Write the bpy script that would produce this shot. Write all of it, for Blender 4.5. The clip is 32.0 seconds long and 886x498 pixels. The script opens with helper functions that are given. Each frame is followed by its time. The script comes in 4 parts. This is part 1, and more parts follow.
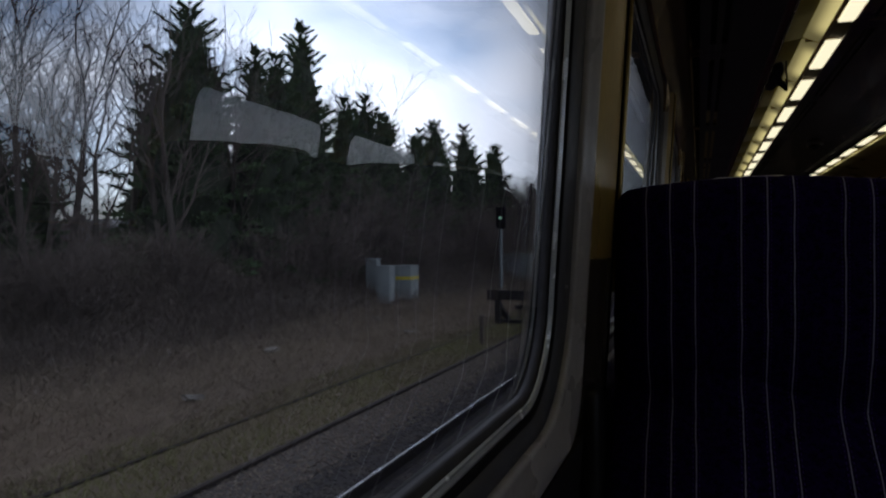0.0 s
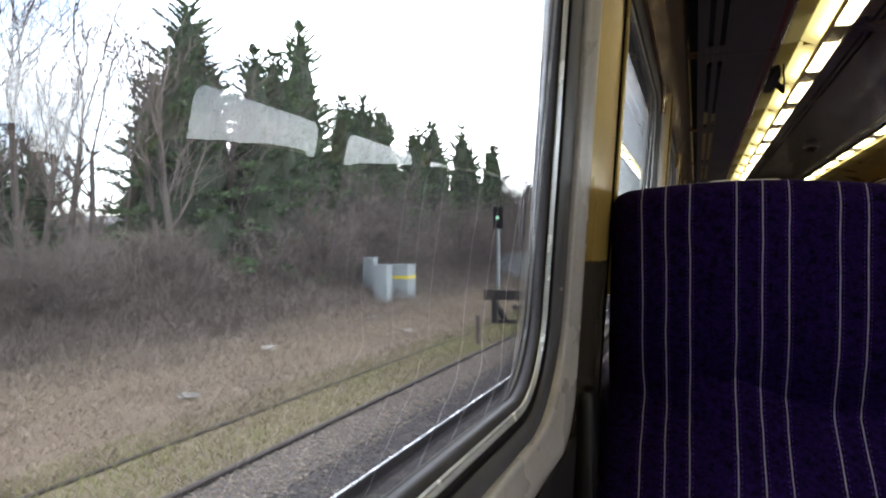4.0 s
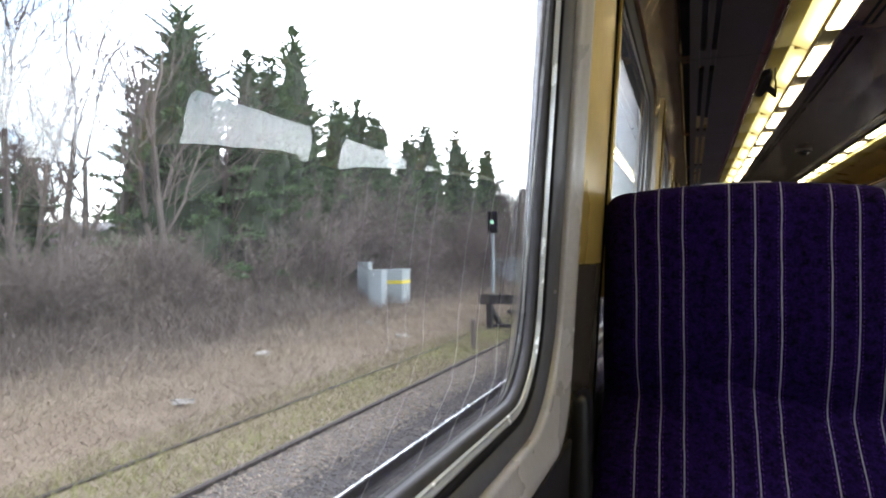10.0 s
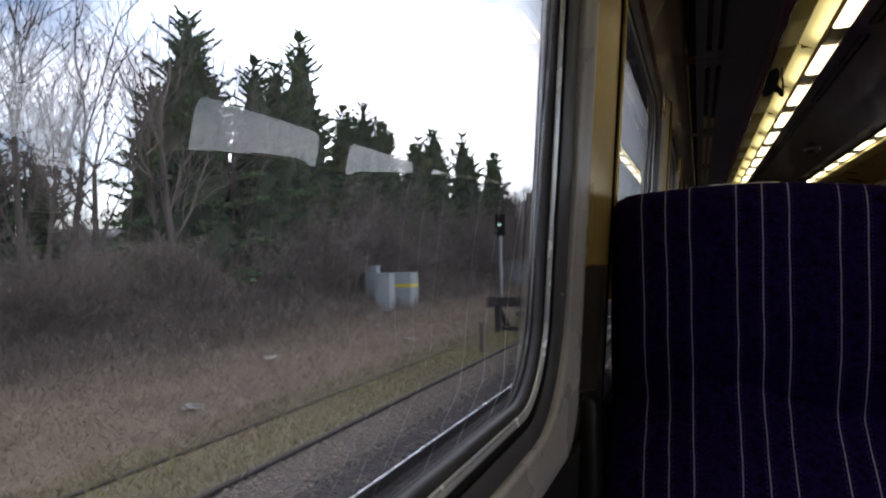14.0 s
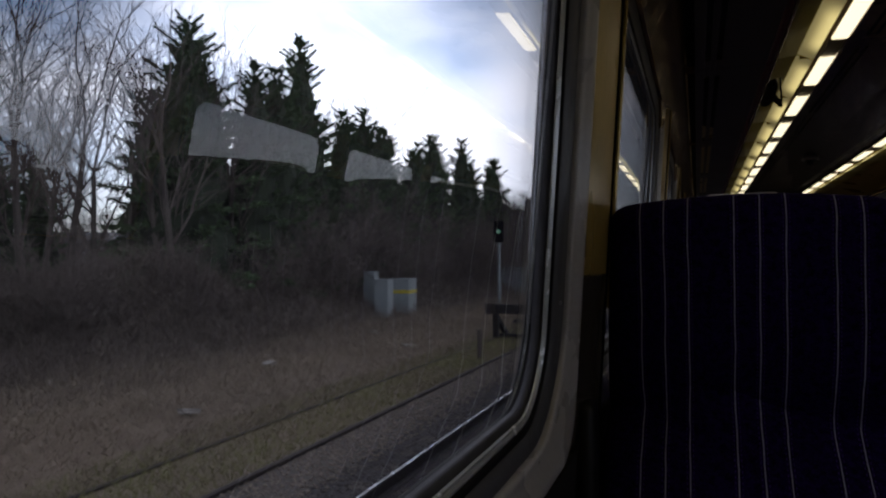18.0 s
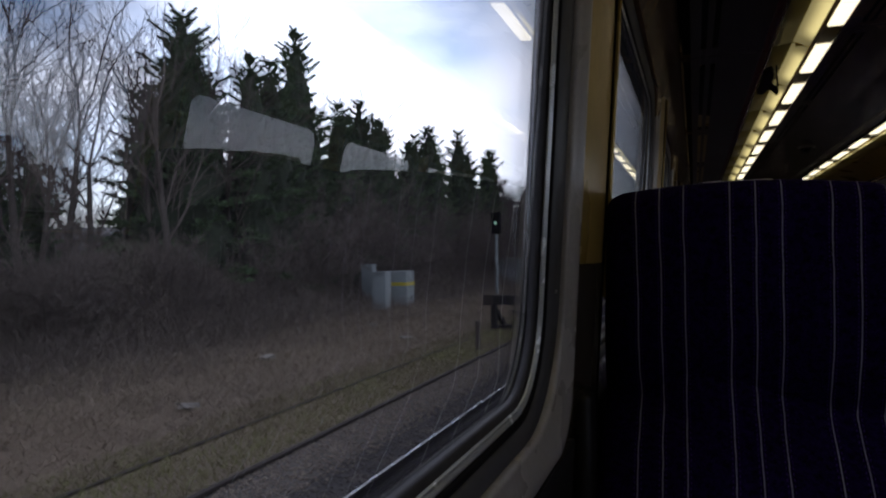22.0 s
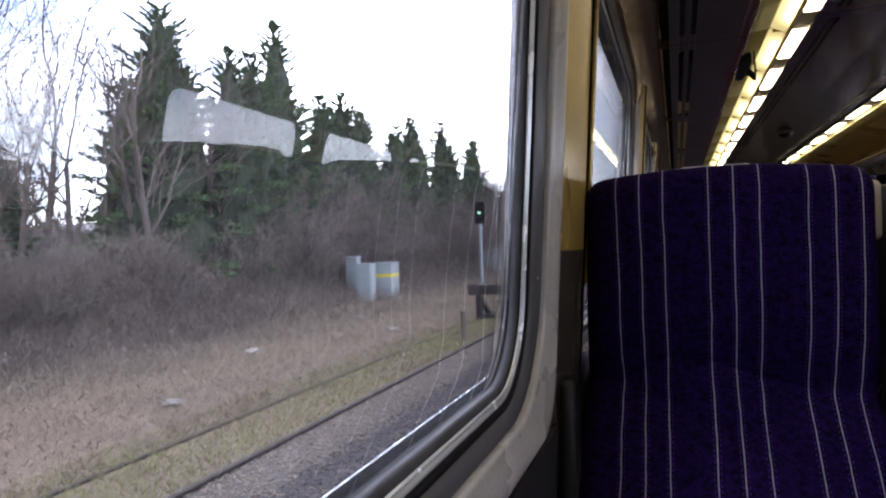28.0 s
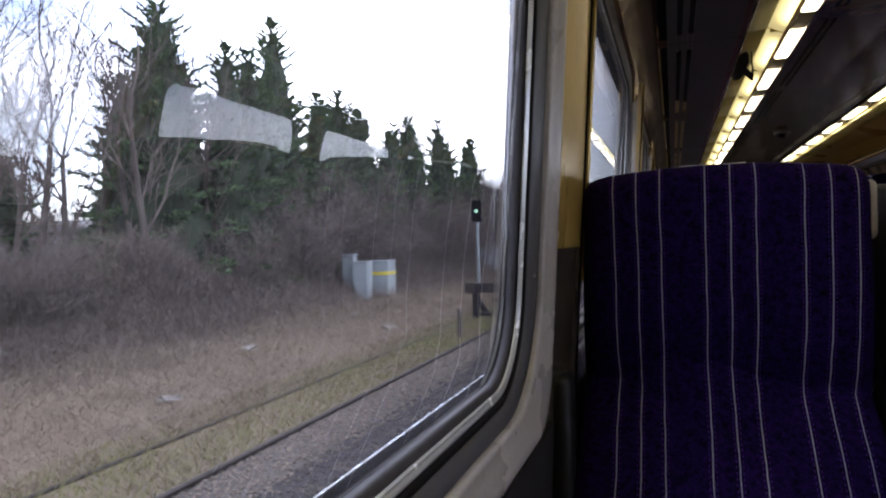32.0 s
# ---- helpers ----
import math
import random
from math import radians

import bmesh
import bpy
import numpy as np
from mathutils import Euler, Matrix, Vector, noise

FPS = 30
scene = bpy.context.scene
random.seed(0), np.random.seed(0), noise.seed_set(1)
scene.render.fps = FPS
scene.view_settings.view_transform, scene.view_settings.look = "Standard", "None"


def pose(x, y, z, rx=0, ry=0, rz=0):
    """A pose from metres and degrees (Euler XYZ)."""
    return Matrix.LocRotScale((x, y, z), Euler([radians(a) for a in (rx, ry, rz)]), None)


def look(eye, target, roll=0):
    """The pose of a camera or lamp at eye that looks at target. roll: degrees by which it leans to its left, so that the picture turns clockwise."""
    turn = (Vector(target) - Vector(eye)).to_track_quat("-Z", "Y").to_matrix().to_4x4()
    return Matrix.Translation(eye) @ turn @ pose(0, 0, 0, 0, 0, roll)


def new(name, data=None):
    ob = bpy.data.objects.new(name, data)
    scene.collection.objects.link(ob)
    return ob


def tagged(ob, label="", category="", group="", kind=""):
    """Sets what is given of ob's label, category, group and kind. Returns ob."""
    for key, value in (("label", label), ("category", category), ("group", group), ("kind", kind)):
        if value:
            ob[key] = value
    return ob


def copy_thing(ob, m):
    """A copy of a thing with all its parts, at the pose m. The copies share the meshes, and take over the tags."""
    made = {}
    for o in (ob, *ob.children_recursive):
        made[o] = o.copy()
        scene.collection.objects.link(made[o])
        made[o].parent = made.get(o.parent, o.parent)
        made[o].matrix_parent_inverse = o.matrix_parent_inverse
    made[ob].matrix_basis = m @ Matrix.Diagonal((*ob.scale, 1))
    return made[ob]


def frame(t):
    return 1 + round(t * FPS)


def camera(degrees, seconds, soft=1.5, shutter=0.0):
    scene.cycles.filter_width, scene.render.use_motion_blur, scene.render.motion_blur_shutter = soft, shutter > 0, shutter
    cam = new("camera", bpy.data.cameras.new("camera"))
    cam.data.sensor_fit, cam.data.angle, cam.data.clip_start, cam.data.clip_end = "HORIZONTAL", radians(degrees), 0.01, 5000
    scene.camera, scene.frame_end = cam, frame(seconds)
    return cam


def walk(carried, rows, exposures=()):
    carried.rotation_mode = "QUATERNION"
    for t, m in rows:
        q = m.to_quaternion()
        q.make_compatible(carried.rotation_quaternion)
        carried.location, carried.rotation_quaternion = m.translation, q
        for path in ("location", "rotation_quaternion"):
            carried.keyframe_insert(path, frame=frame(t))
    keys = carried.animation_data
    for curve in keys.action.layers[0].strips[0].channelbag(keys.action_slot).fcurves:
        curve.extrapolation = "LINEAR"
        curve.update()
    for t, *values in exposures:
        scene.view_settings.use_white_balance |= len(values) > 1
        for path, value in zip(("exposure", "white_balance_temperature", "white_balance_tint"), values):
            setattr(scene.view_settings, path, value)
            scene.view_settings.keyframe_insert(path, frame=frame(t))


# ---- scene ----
cam = camera(66.7, 32.0, soft=2.2)
# seconds, place, yaw, pitch, roll
PATH = [
    (0.0, -0.0035, -0.0009, 1.0490, 20.834, 0.089, 0.395),
    (0.5, -0.0053, -0.0015, 1.0498, 20.888, -0.068, 0.158),
    (1.0, -0.0015, 0.0032, 1.0490, 20.816, -0.177, 0.151),
    (1.5, -0.0032, 0.0023, 1.0493, 20.752, -0.101, -0.040),
    (2.0, -0.0043, 0.0027, 1.0494, 20.724, -0.177, -0.073),
    (2.5, -0.0012, 0.0005, 1.0504, 20.755, -0.090, -0.027),
    (3.0, -0.0025, 0.0020, 1.0517, 20.669, -0.045, -0.151),
    (3.5, -0.0019, 0.0016, 1.0522, 20.684, -0.003, -0.089),
    (5.5, 0.0023, -0.0007, 1.0516, 20.279, 0.212, 0.233),
    (6.0, 0.0008, -0.0001, 1.0512, 20.231, 0.310, 0.274),
    (6.5, -0.0005, 0.0024, 1.0515, 20.202, 0.414, 0.165),
    (7.0, 0.0001, 0.0002, 1.0507, 20.189, 0.463, 0.331),
    (7.5, -0.0012, 0.0003, 1.0504, 20.195, 0.578, 0.056),
    (8.0, -0.0013, 0.0012, 1.0513, 20.198, 0.487, -0.282),
    (8.5, -0.0011, -0.0001, 1.0510, 20.210, 0.490, -0.161),
    (9.0, 0.0002, -0.0002, 1.0500, 20.186, 0.434, 0.004),
    (9.5, 0.0029, -0.0011, 1.0492, 20.143, 0.447, 0.366),
    (10.0, 0.0006, 0.0000, 1.0503, 20.151, 0.430, 0.236),
    (10.5, 0.0014, -0.0001, 1.0504, 20.170, 0.386, 0.187),
    (11.0, 0.0004, 0.0001, 1.0493, 20.168, 0.365, 0.435),
    (11.5, 0.0014, 0.0006, 1.0491, 20.147, 0.413, 0.629),
    (12.0, 0.0011, 0.0019, 1.0500, 20.177, 0.421, 0.767),
    (12.5, 0.0019, 0.0008, 1.0504, 20.313, 0.434, 1.001),
    (13.0, 0.0008, 0.0010, 1.0518, 20.571, 0.472, 0.676),
    (13.5, 0.0025, -0.0007, 1.0521, 20.688, 0.579, 0.281),
    (14.0, 0.0028, -0.0027, 1.0511, 20.810, 0.698, 0.769),
    (14.5, 0.0057, -0.0038, 1.0507, 20.721, 0.719, 0.849),
    (16.5, 0.0061, -0.0059, 1.0511, 20.680, 1.094, 0.182),
    (17.0, 0.0067, -0.0074, 1.0517, 20.594, 1.168, 0.455),
    (17.5, 0.0038, -0.0061, 1.0524, 20.643, 1.153, 0.274),
    (18.0, 0.0039, -0.0073, 1.0530, 20.675, 1.237, 0.277),
    (18.5, 0.0040, -0.0078, 1.0522, 20.701, 1.258, 0.577),
    (19.0, 0.0059, -0.0052, 1.0515, 20.644, 1.197, 0.628),
    (19.5, 0.0086, -0.0040, 1.0513, 20.635, 1.345, 0.935),
    (20.0, 0.0060, 0.0017, 1.0530, 20.540, 1.078, 0.564),
    (20.5, 0.0050, 0.0016, 1.0523, 20.564, 1.086, 0.382),
    (21.0, 0.0031, -0.0009, 1.0514, 20.568, 1.059, 0.504),
    (21.5, 0.0028, -0.0013, 1.0515, 20.447, 0.561, 0.245),
    (22.0, 0.0056, -0.0012, 1.0497, 20.474, 0.558, 0.857),
    (22.5, 0.0058, -0.0029, 1.0489, 20.399, 0.525, 0.909),
    (23.0, 0.0077, -0.0036, 1.0496, 20.206, 0.328, 0.852),
    (23.5, 0.0055, -0.0034, 1.0526, 20.040, 0.192, 0.539),
    (24.0, 0.0054, -0.0018, 1.0501, 19.848, 0.139, 0.694),
    (24.5, 0.0070, -0.0026, 1.0492, 19.760, -0.026, 0.993),
    (25.0, 0.0072, -0.0022, 1.0493, 19.696, -0.128, 1.050),
    (25.5, 0.0068, -0.0007, 1.0485, 19.546, -0.145, 1.076),
    (27.5, 0.0084, -0.0015, 1.0481, 19.182, -0.365, 1.698),
    (28.0, 0.0099, -0.0028, 1.0471, 19.143, -0.270, 1.887),
    (28.5, 0.0101, -0.0010, 1.0455, 19.082, -0.273, 2.145),
    (29.0, 0.0102, -0.0000, 1.0460, 19.020, -0.322, 1.922),
    (29.5, 0.0096, -0.0023, 1.0455, 18.948, -0.332, 2.102),
    (30.0, 0.0098, 0.0001, 1.0453, 18.897, -0.422, 1.731),
    (30.5, 0.0106, 0.0005, 1.0457, 18.887, -0.465, 1.733),
    (31.0, 0.0109, -0.0024, 1.0457, 18.912, -0.507, 1.874),
    (31.5, 0.0110, -0.0037, 1.0453, 18.873, -0.447, 1.828),
    (32.0, 0.0096, -0.0032, 1.0453, 18.869, -0.434, 1.580),
]
# the clip's camera brightens and darkens its picture: seconds, stops, kelvin, tint
STOPS = [(0.0, -3.6, 5900, 15), (1.0, -2.6, 6050, 16), (2.0, -1.3, 6450, 13), (3.0, -0.85, 6450, 12), (4.0, -0.65, 6500, 11), (6.0, -0.5, 6600, 10), (11.0, -0.2, 6400, 13), (12.0, -0.85, 6400, 16), (13.0, -1.7, 6350, 17), (14.0, -1.8, 6350, 17), (17.0, -2.65, 6150, 19), (18.0, -3.2, 6150, 19), (19.0, -3.6, 6150, 20), (20.0, -3.75, 6150, 20), (21.0, -3.6, 6050, 20), (22.0, -3.05, 5950, 19), (23.0, -2.35, 6150, 19), (24.0, -1.9, 6100, 20), (25.0, -1.4, 6100, 21), (28.0, -0.75, 6000, 22), (30.0, -0.85, 6000, 22), (32.0, -1.1, 6000, 22)]
walk(cam, [(t, pose(x, y, z, 90 + pitch, roll, yaw)) for t, x, y, z, yaw, pitch, roll in PATH], STOPS)

# ---- world, sun ----
SUN_UP, SUN_AZ = radians(9), radians(-29)      # above the horizon; from +Y towards +X
world = bpy.data.worlds.new("sky")
scene.world = world
world.use_nodes = True
wt = world.node_tree
wt.nodes.clear()
w_out, w_bg = wt.nodes.new("ShaderNodeOutputWorld"), wt.nodes.new("ShaderNodeBackground")
w_sky = wt.nodes.new("ShaderNodeTexSky")
w_sky.sky_type, w_sky.sun_disc = "NISHITA", False
w_sky.sun_elevation, w_sky.sun_rotation = SUN_UP, SUN_AZ
w_sky.dust_density, w_sky.air_density, w_sky.ozone_density = 0.3, 0.8, 3.0
w_co, w_map, w_noise, w_ramp, w_mix = [wt.nodes.new(n) for n in (
    "ShaderNodeTexCoord", "ShaderNodeMapping", "ShaderNodeTexNoise", "ShaderNodeValToRGB", "ShaderNodeMix")]
w_map.inputs["Scale"].default_value = (1.0, 1.0, 2.6)
w_noise.inputs["Scale"].default_value, w_noise.inputs["Detail"].default_value, w_noise.inputs["Roughness"].default_value = 2.2, 6, 0.55
w_ramp.color_ramp.elements[0].position, w_ramp.color_ramp.elements[1].position = 0.32, 0.58
w_mix.data_type = "RGBA"
w_mix.inputs[7].default_value = (48, 48.6, 51.5, 1)
wt.links.new(w_co.outputs["Generated"], w_map.inputs["Vector"])
wt.links.new(w_map.outputs[0], w_noise.inputs["Vector"])
wt.links.new(w_noise.outputs[0], w_ramp.inputs[0])
wt.links.new(w_ramp.outputs[0], w_mix.inputs[0])
w_gain = wt.nodes.new("ShaderNodeVectorMath")
w_gain.operation = "SCALE"
w_gain.inputs["Scale"].default_value = 4.5
wt.links.new(w_sky.outputs[0], w_gain.inputs[0])
wt.links.new(w_gain.outputs[0], w_mix.inputs[6])
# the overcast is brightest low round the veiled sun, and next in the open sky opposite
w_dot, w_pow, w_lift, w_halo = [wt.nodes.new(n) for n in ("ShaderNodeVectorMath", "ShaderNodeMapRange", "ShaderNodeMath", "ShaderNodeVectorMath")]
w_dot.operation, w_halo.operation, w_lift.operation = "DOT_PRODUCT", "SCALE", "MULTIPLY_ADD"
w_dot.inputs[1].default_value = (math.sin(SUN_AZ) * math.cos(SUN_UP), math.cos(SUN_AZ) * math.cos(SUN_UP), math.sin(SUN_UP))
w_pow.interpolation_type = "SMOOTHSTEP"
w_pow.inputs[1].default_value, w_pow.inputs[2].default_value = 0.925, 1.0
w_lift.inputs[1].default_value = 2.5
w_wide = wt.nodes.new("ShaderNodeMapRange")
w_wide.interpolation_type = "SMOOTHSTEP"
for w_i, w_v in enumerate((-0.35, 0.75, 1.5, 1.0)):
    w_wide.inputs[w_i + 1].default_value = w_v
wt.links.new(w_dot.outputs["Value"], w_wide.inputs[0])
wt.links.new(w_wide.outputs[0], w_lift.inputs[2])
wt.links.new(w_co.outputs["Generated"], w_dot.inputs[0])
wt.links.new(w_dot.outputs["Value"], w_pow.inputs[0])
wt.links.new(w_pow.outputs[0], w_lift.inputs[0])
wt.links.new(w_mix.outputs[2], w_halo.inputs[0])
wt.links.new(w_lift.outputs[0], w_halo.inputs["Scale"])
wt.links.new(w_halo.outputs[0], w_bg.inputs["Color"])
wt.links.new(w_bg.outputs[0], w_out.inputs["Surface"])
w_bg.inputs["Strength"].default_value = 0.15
sun_data = bpy.data.lights.new("sun", "SUN")
sun_data.energy, sun_data.angle, sun_data.color = 2.0, radians(12), (1.0, 0.94, 0.85)
sun = new("sun", sun_data)
sun.matrix_world = look((0, 0, 60), (-math.sin(SUN_AZ) * math.cos(SUN_UP), -math.cos(SUN_AZ) * math.cos(SUN_UP), 60 - math.sin(SUN_UP)))
LAMP = 13.0                                     # glow of the ceiling lamps' diffusers

# ---- materials ----
def material(name, colour, rough=0.6, metal=0.0, vary=0.25, scale=6.0, fine=60.0, bump=0.1, dark=None, coords="Object", stretch=(1, 1, 1), spec=0.5, each=0.0):
    """A surface with stains at a large scale, grain at a fine one, and relief."""
    m = bpy.data.materials.new(name)
    m.use_nodes = True
    t, nt = m.node_tree.nodes, m.node_tree
    b = t["Principled BSDF"]
    co, mp = t.new("ShaderNodeTexCoord"), t.new("ShaderNodeMapping")
    mp.inputs["Scale"].default_value = stretch
    nt.links.new(co.outputs[coords], mp.inputs["Vector"])
    n1, n2 = t.new("ShaderNodeTexNoise"), t.new("ShaderNodeTexNoise")
    for n, s, d in ((n1, scale, 5), (n2, fine, 3)):
        n.inputs["Scale"].default_value, n.inputs["Detail"].default_value = s, d
        nt.links.new(mp.outputs[0], n.inputs["Vector"])
    add = t.new("ShaderNodeMath")
    add.operation = "MULTIPLY_ADD"
    add.inputs[1].default_value = 0.45
    nt.links.new(n2.outputs[0], add.inputs[0])
    sub = t.new("ShaderNodeMath")
    sub.operation = "MULTIPLY"
    sub.inputs[1].default_value = 0.55
    nt.links.new(n1.outputs[0], sub.inputs[0])
    nt.links.new(sub.outputs[0], add.inputs[2])
    ramp = t.new("ShaderNodeValToRGB")
    e = ramp.color_ramp.elements
    e[0].position, e[1].position = 0.32, 0.68
    lo = dark or [c * (1 - vary) for c in colour]
    e[0].color, e[1].color = (*lo, 1), (*[min(1, c * (1 + (0 if dark else vary * 0.6))) for c in colour], 1)
    nt.links.new(add.outputs[0], ramp.inputs[0])
    last = ramp.outputs[0]
    if each:
        info, hsv = t.new("ShaderNodeObjectInfo"), t.new("ShaderNodeHueSaturation")
        mr = t.new("ShaderNodeMapRange")
        mr.inputs[3].default_value, mr.inputs[4].default_value = 1 - each, 1 + each
        nt.links.new(info.outputs["Random"], mr.inputs[0])
        nt.links.new(mr.outputs[0], hsv.inputs["Value"])
        nt.links.new(last, hsv.inputs["Color"])
        last = hsv.outputs[0]
    nt.links.new(last, b.inputs["Base Color"])
    rr = t.new("ShaderNodeMapRange")
    rr.inputs[3].default_value, rr.inputs[4].default_value = max(0.03, rough - 0.12), min(1, rough + 0.12)
    nt.links.new(n1.outputs[0], rr.inputs[0])
    nt.links.new(rr.outputs[0], b.inputs["Roughness"])
    b.inputs["Metallic"].default_value = metal
    b.inputs["Specular IOR Level"].default_value = spec
    if bump:
        bp = t.new("ShaderNodeBump")
        bp.inputs["Strength"].default_value, bp.inputs["Distance"].default_value = bump, 0.4 / fine
        nt.links.new(n2.outputs[0], bp.inputs["Height"])
        nt.links.new(bp.outputs[0], b.inputs["Normal"])
    return m


def island_vary(m, amount=0.3, warm=0.02):
    """Each loose piece of a mesh gets its own lightness and a small shift of hue."""
    t, nt = m.node_tree.nodes, m.node_tree
    b = t["Principled BSDF"]
    src = b.inputs["Base Color"].links[0].from_socket
    geo, hsv, mr, mh = t.new("ShaderNodeNewGeometry"), t.new("ShaderNodeHueSaturation"), t.new("ShaderNodeMapRange"), t.new("ShaderNodeMapRange")
    mr.inputs[3].default_value, mr.inputs[4].default_value = 1 - amount, 1 + amount
    mh.inputs[3].default_value, mh.inputs[4].default_value = 0.5 - warm, 0.5 + warm
    nt.links.new(geo.outputs["Random Per Island"], mr.inputs[0])
    nt.links.new(geo.outputs["Random Per Island"], mh.inputs[0])
    nt.links.new(mr.outputs[0], hsv.inputs["Value"])
    nt.links.new(mh.outputs[0], hsv.inputs["Hue"])
    nt.links.new(src, hsv.inputs["Color"])
    nt.links.new(hsv.outputs[0], b.inputs["Base Color"])
    return m


def moquette():
    """Purple wool moquette with white pinstripes in threes and fine dotted threads beside them."""
    m = material("purple_moquette", (0.0195, 0.0072, 0.071), 0.9, 0, 0.3, 90, 260, 0.5, dark=(0.0022, 0.001, 0.007), spec=0.05)
    t, nt = m.node_tree.nodes, m.node_tree
    b = t["Principled BSDF"]
    base = b.inputs["Base Color"].links[0].from_socket
    ramp = base.node.color_ramp.elements
    ramp[0].position, ramp[1].position = 0.36, 0.68
    b.inputs["Sheen Weight"].default_value = 0.0

    def op(kind, a, c=None, third=None):
        n = t.new("ShaderNodeMath")
        n.operation = kind
        for i, v in enumerate((a, c, third)):
            if v is None:
                continue
            if isinstance(v, (int, float)):
                n.inputs[i].default_value = v
            else:
                nt.links.new(v, n.inputs[i])
        return n.outputs[0]
    co, sep = t.new("ShaderNodeTexCoord"), t.new("ShaderNodeSeparateXYZ")
    wob = t.new("ShaderNodeTexNoise")
    wob.inputs["Scale"].default_value = 9
    nt.links.new(co.outputs["Object"], wob.inputs["Vector"])
    nt.links.new(co.outputs["Object"], sep.inputs[0])
    x = op("ADD", sep.outputs[0], op("MULTIPLY_ADD", wob.outputs[0], 0.006, -0.020))
    period, gap = 0.1485, 0.0385
    near = op("ABSOLUTE", op("SUBTRACT", op("FRACT", op("ADD", op("DIVIDE", x, period), 100.5)), 0.5))
    near = op("MULTIPLY", near, period)
    d = op("MINIMUM", near, op("ABSOLUTE", op("SUBTRACT", near, gap)))
    line = op("LESS_THAN", d, 0.00082)
    dots = op("MULTIPLY", op("GREATER_THAN", op("SINE", op("MULTIPLY", sep.outputs[2], 900)), 0.2),
              op("MULTIPLY", op("GREATER_THAN", d, 0.0044), op("LESS_THAN", d, 0.0056)))
    thread = t.new("ShaderNodeTexNoise")
    thread.inputs["Scale"].default_value = 300
    nt.links.new(co.outputs["Object"], thread.inputs["Vector"])
    violet = t.new("ShaderNodeMix")
    violet.data_type = "RGBA"
    violet.inputs[7].default_value = (0.075, 0.033, 0.19, 1)
    nt.links.new(dots, violet.inputs[0])
    nt.links.new(base, violet.inputs[6])
    f = op("MULTIPLY", line, op("MULTIPLY_ADD", thread.outputs[0], 0.9, 0.4))
    mx = t.new("ShaderNodeMix")
    mx.data_type, mx.clamp_factor = "RGBA", True
    mx.inputs[7].default_value = (0.4, 0.4, 0.48, 1)
    nt.links.new(f, mx.inputs[0])
    nt.links.new(violet.outputs[2], mx.inputs[6])
    nt.links.new(mx.outputs[2], b.inputs["Base Color"])
    return m


def pane_glass(name, tint, ior):
    """A clear pane: what goes through, and what its faces mirror; a film of dust."""
    m = bpy.data.materials.new(name)
    m.use_nodes = True
    t, nt = m.node_tree.nodes, m.node_tree
    t.clear()
    out, fres, tr, gl, mix = [t.new(n) for n in ("ShaderNodeOutputMaterial", "ShaderNodeFresnel", "ShaderNodeBsdfTransparent", "ShaderNodeBsdfGlossy", "ShaderNodeMixShader")]
    fres.inputs["IOR"].default_value = ior
    tr.inputs["Color"].default_value = (*tint, 1)
    gl.inputs["Roughness"].default_value = 0.0
    two, one, both = [t.new("ShaderNodeMath") for _ in range(3)]      # both faces mirror: 2 r / (1 + r)
    two.operation, one.operation, both.operation = "MULTIPLY", "ADD", "DIVIDE"
    for k, node in enumerate((one, two)):
        node.inputs[1].default_value = 1.0 + k
        nt.links.new(fres.outputs[0], node.inputs[0])
        nt.links.new(node.outputs[0], both.inputs[1 - k])
    nt.links.new(both.outputs[0], mix.inputs[0])
    nt.links.new(tr.outputs[0], mix.inputs[1])
    nt.links.new(gl.outputs[0], mix.inputs[2])
    dust, co, n1, n2, rp, mul, mix2 = [t.new(n) for n in ("ShaderNodeBsdfTranslucent", "ShaderNodeTexCoord", "ShaderNodeTexNoise", "ShaderNodeTexNoise", "ShaderNodeMapRange", "ShaderNodeMath", "ShaderNodeMixShader")]
    dust.inputs["Color"].default_value = (0.6, 0.6, 0.6, 1)
    n1.inputs["Scale"].default_value, n2.inputs["Scale"].default_value = 4, 170
    n2.inputs["Detail"].default_value = 1
    nt.links.new(co.outputs["Object"], n1.inputs["Vector"])
    nt.links.new(co.outputs["Object"], n2.inputs["Vector"])
    rp.inputs[1].default_value, rp.inputs[2].default_value, rp.inputs[3].default_value, rp.inputs[4].default_value = 0.76, 0.8, 0.013, 0.16
    nt.links.new(n2.outputs[0], rp.inputs[0])
    mul.operation = "MULTIPLY"
    nt.links.new(n1.outputs[0], mul.inputs[0])
    nt.links.new(rp.outputs[0], mul.inputs[1])
    nt.links.new(mul.outputs[0], mix2.inputs[0])
    nt.links.new(mix.outputs[0], mix2.inputs[1])
    nt.links.new(dust.outputs[0], mix2.inputs[2])
    nt.links.new(mix2.outputs[0], out.inputs["Surface"])
    return m


def glow(name, colour, strength):
    m = bpy.data.materials.new(name)
    m.use_nodes = True
    b = m.node_tree.nodes["Principled BSDF"]
    b.inputs["Base Color"].default_value = (0.8, 0.78, 0.7, 1)
    b.inputs["Emission Color"].default_value, b.inputs["Emission Strength"].default_value = (*colour, 1), strength
    return m


